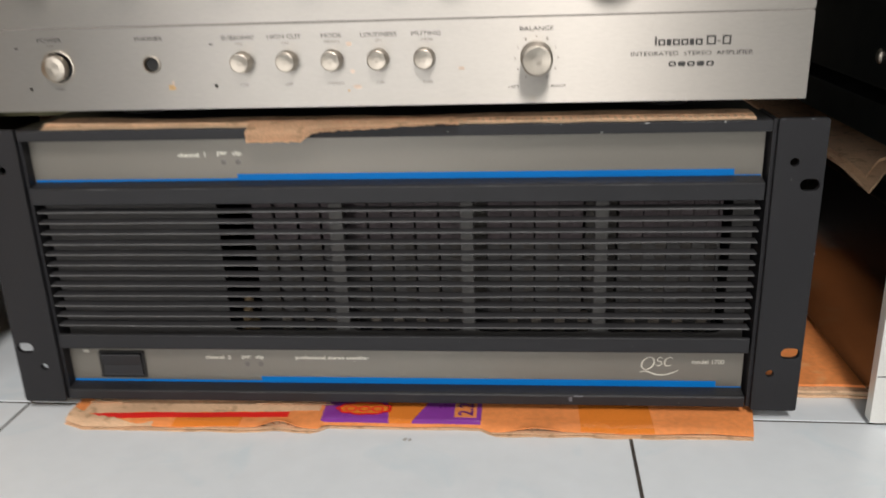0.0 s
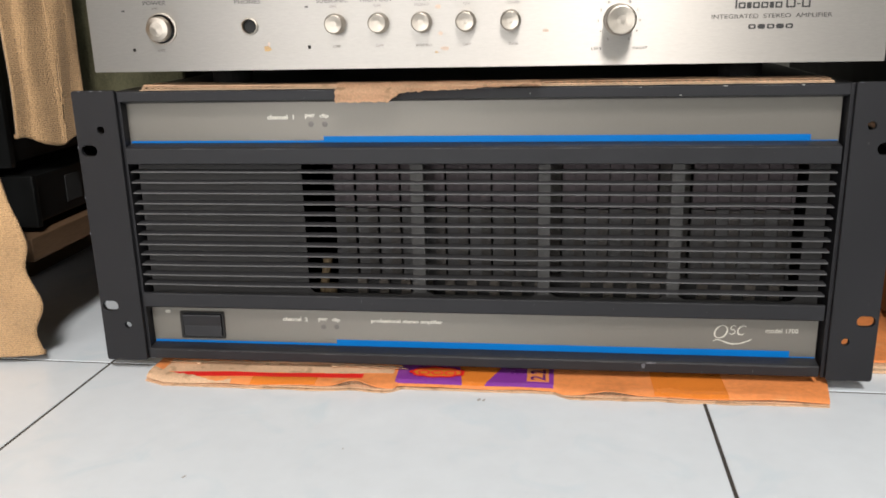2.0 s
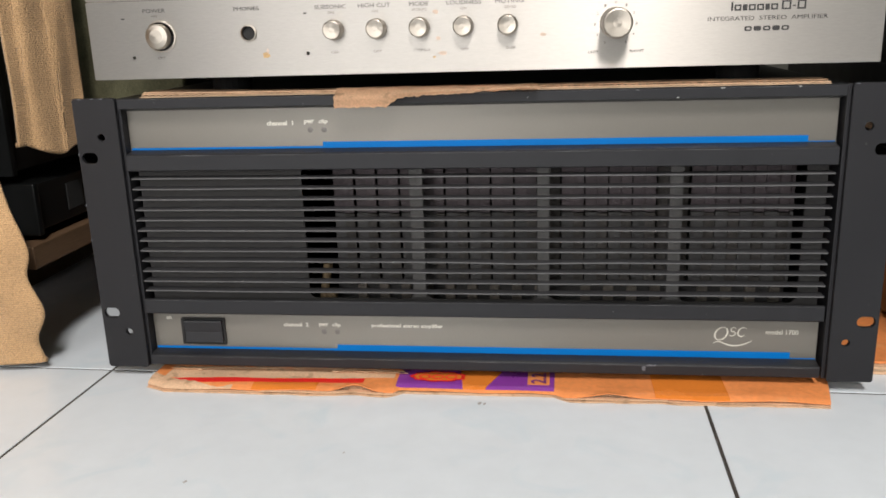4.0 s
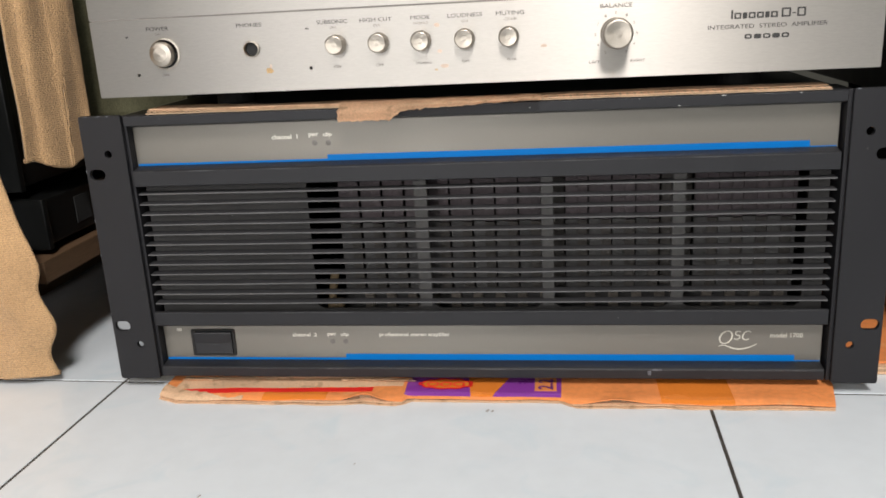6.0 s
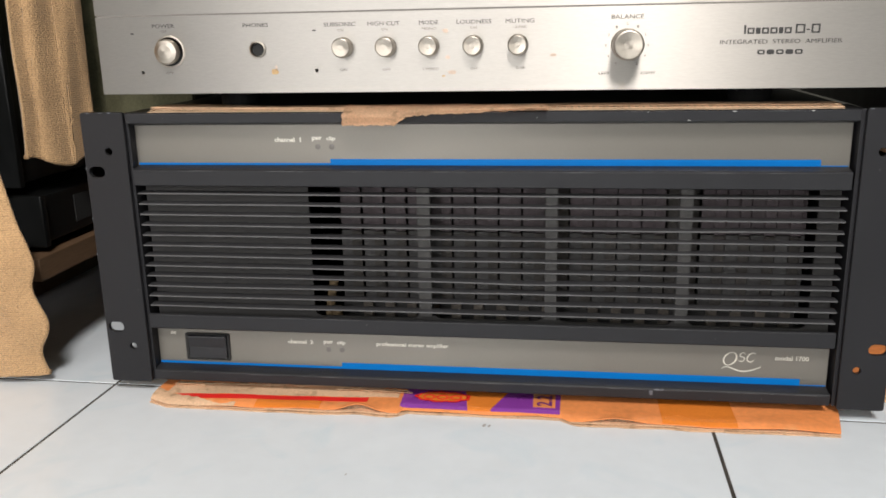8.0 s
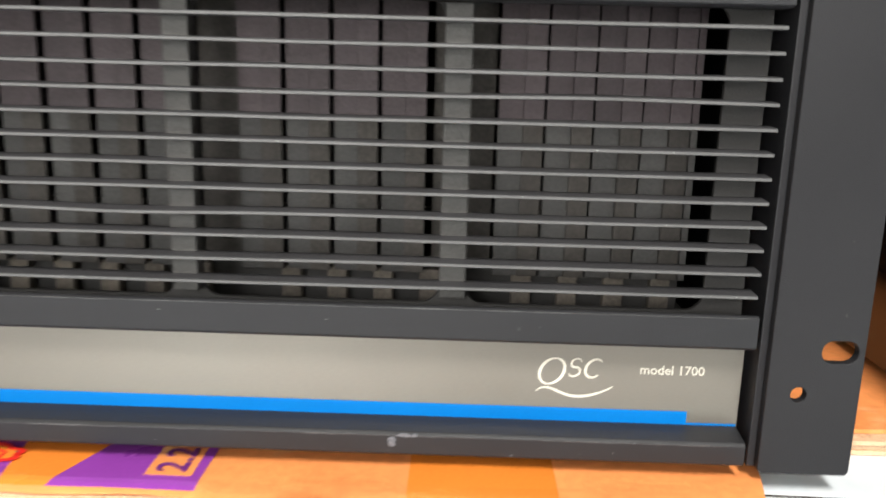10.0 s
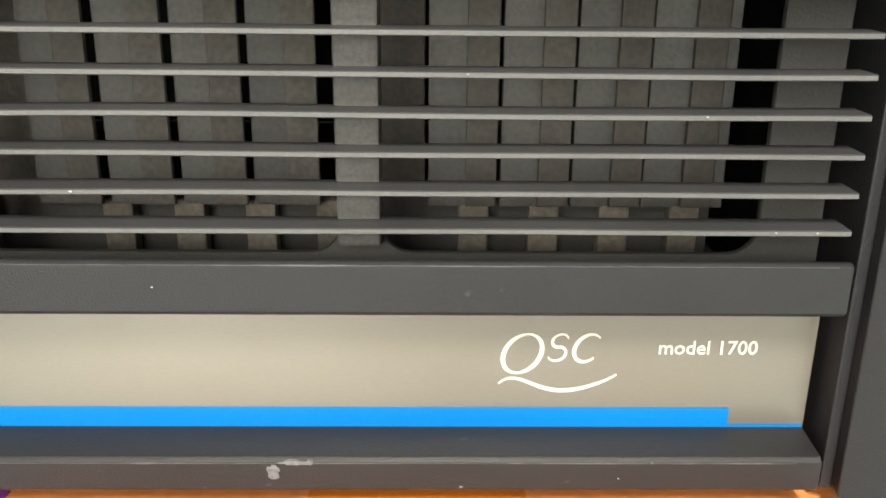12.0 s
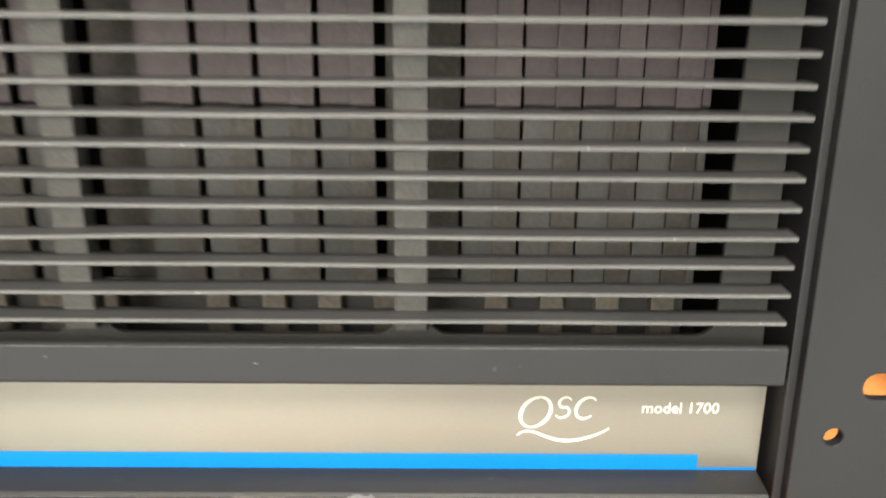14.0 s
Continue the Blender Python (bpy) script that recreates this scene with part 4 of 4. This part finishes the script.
def left_stack():
    board = thing("wooden_board", (-0.5, 0.2, 0.0), "brown wooden board carrying the black stack", "board")
    part("plank", box(-0.72, -0.300, 0.026, 0.40, 0.0670, 0.0832, 0.0008), M_WOOD, board)
    for x in (-0.70, -0.45):
        part("batten", box(x, x + 0.03, 0.16, 0.38, 0.0004, 0.0668), M_WOOD, board)
    low = black_deck("black_deck", -0.70, -0.306, 0.040, 0.40, 0.0834, 0.122, "black vented audio deck on the wooden board")
    part("vent", box(-0.3066, -0.3054, 0.085, 0.105, 0.096, 0.116, 0.0004), M_RUBBER, low)
    black_deck("black_amplifier", -0.70, -0.322, 0.044, 0.40, 0.1245, 0.34, "black amplifier under beige covers")


left_stack()


def cloth(name, label, f, nu, nv):
    """A hanging cloth with a rolled hem along its lower edge."""
    base = f(0.5, 0.0)
    ob = thing(name, base, label, "cloth")
    bm = bmesh.new()
    rows = [[bm.verts.new(f(i / nu, j / nv)) for j in range(nv + 1)] for i in range(nu + 1)]
    for a, b in zip(rows, rows[1:]):
        for j in range(nv):
            bm.faces.new((a[j], a[j + 1], b[j + 1], b[j]))
    bmesh.ops.recalc_face_normals(bm, faces=bm.faces)
    bmesh.ops.solidify(bm, geom=bm.faces[:], thickness=0.0022)
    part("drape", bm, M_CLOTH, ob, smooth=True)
    bm = bmesh.new()
    rings = []
    for i in range(nu + 1):
        c = Vector(f(i / nu, 0.0))
        r = 0.0019 + 0.0005 * noise.noise(Vector((i * 0.3, 2, 7)))
        rings.append([bm.verts.new(c + Vector((0, r * math.cos(k * math.pi / 4), 0.0012 + r * math.sin(k * math.pi / 4)))) for k in range(8)])
    for a, b in zip(rings, rings[1:]):
        for k in range(8):
            bm.faces.new((a[k], a[(k + 1) % 8], b[(k + 1) % 8], b[k]))
    bm.faces.new(rings[0])
    bm.faces.new(rings[-1])
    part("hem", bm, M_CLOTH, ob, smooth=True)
    return ob


def edge_x(z):
    pts = ((0.0, -0.2880), (0.010, -0.2885), (0.022, -0.2930), (0.043, -0.2805), (0.055, -0.2860), (0.070, -0.2915), (0.082, -0.2850), (0.092, -0.2875), (0.11, -0.2935), (0.148, -0.2990), (0.20, -0.3030), (0.36, -0.312))
    return float(np.mean(np.interp([z - 0.006, z - 0.003, z, z + 0.003, z + 0.006], [p[0] for p in pts], [p[1] for p in pts])))


def front_cloth(u, v):
    """Hangs flat beside the amplifier; an unseen length turns forward, added to shade the floor."""
    z = 0.006 + 0.42 * v
    xr = edge_x(z) - 0.005 - 0.12 * max(0, min(z, 0.22) - 0.1)
    s = (1 - u) * 0.30
    turn = max(0, s - 0.048)
    x = xr - min(s, 0.048) - 0.36 * turn
    ribs = 0.00022 * math.sin(z * 1900 + 2 * noise.noise(Vector((s * 30, z * 30, 0))))
    y = 0.006 - 0.93 * turn + 0.008 * noise.noise(Vector((s * 16, z * 7, 2))) + ribs + 0.006 * max(0, u - 0.93) / 0.07
    hem = 0.004 * noise.noise(Vector((s * 40, 3, 1))) * (1 - v) ** 8
    return (x, y, z + hem)


def back_cloth(u, v):
    z = 0.146 + 0.22 * v
    a = u
    x = -0.3065 + 0.0165 * a + 0.003 * math.sin(math.pi * a) - 0.006 * (1 - v) * (1 - a)
    y = 0.044 + 0.053 * a + 0.004 * noise.noise(Vector((a * 5, z * 14, 5)))
    ribs = 0.00008 * math.sin(u * 160 + 3 * noise.noise(Vector((u * 4, z * 40, 0))))
    hem = 0.004 * math.sin(u * 7 + 1) * (1 - v) ** 6
    return (x + ribs + 0.003 * noise.noise(Vector((a * 3.5, z * 9, 9))), y, z + hem - 0.003 * (1 - v) * a)


cloth("cloth_cover", "beige ribbed terry cloth hanging to the floor over the stack", front_cloth, 120, 320)
cloth("cloth_cover", "beige terry cloth hanging over the side of the black amplifier", back_cloth, 90, 160)

box_ = thing("felt_box", (-0.30, 0.33, 0), "dark olive felt-covered box behind the amplifiers", "box")
part("body", box(-0.3185, -0.228, 0.135, 0.30, 0.168, 0.42, 0.004), M_OLIVE, box_)
part("base", box(-0.315, -0.232, 0.20, 0.30, 0.0004, 0.1675, 0.003), M_WOOD, box_)


# ---- tiled floor ----
def tiled_floor():
    floor = tagged(part("floor", box(-2.2, 2.2, -1.9, 0.75, -0.06, -0.0005, bevel=0), M_GROUT), "pale glazed tile floor with dark grout lines", "floor", kind="structure")
    size, gap = 0.3895, 0.0019
    bm = bmesh.new()
    h = (size - gap) / 2
    bmesh.ops.create_cube(bm, size=1, matrix=Matrix.Translation((0, 0, -0.004)) @ Matrix.Diagonal((2 * h, 2 * h, 0.008, 1)))
    bevelled(bm, 0.0007, 2)
    me = bpy.data.meshes.new("tile")
    bm.to_mesh(me)
    bm.free()
    me.materials.append(M_TILE)
    turn = Matrix.Rotation(radians(-1.2), 4, "Z")
    corner = Vector((0.1424, 0.0040, 0.0))
    for i in range(-6, 6):
        for j in range(-7, 2):
            p = turn @ Vector(((i + 0.5) * size, (j + 0.5) * size, 0)) + corner
            if not (-2.0 < p.x < 2.0 and -1.7 < p.y < 0.55):
                continue
            ob = new("tile", me)
            ob.parent = floor
            ob.matrix_basis = Matrix.Translation(p) @ turn
    for x, y, r in ((0.0085, -0.0255, 0.0011), (0.0115, -0.0260, 0.0009), (-0.135, -0.125, 0.0008), (0.020, -0.150, 0.0007), (-0.06, -0.09, 0.0005)):
        bm = bmesh.new()
        bm.faces.new([bm.verts.new((x + r * math.cos(a) * (1 + 0.4 * math.sin(2 * a)), y + 1.8 * r * math.sin(a), 0.0002)) for a in [2 * math.pi * k / 10 for k in range(10)]])
        part("dirt_speck", bm, M_SPECK, floor)


tiled_floor()
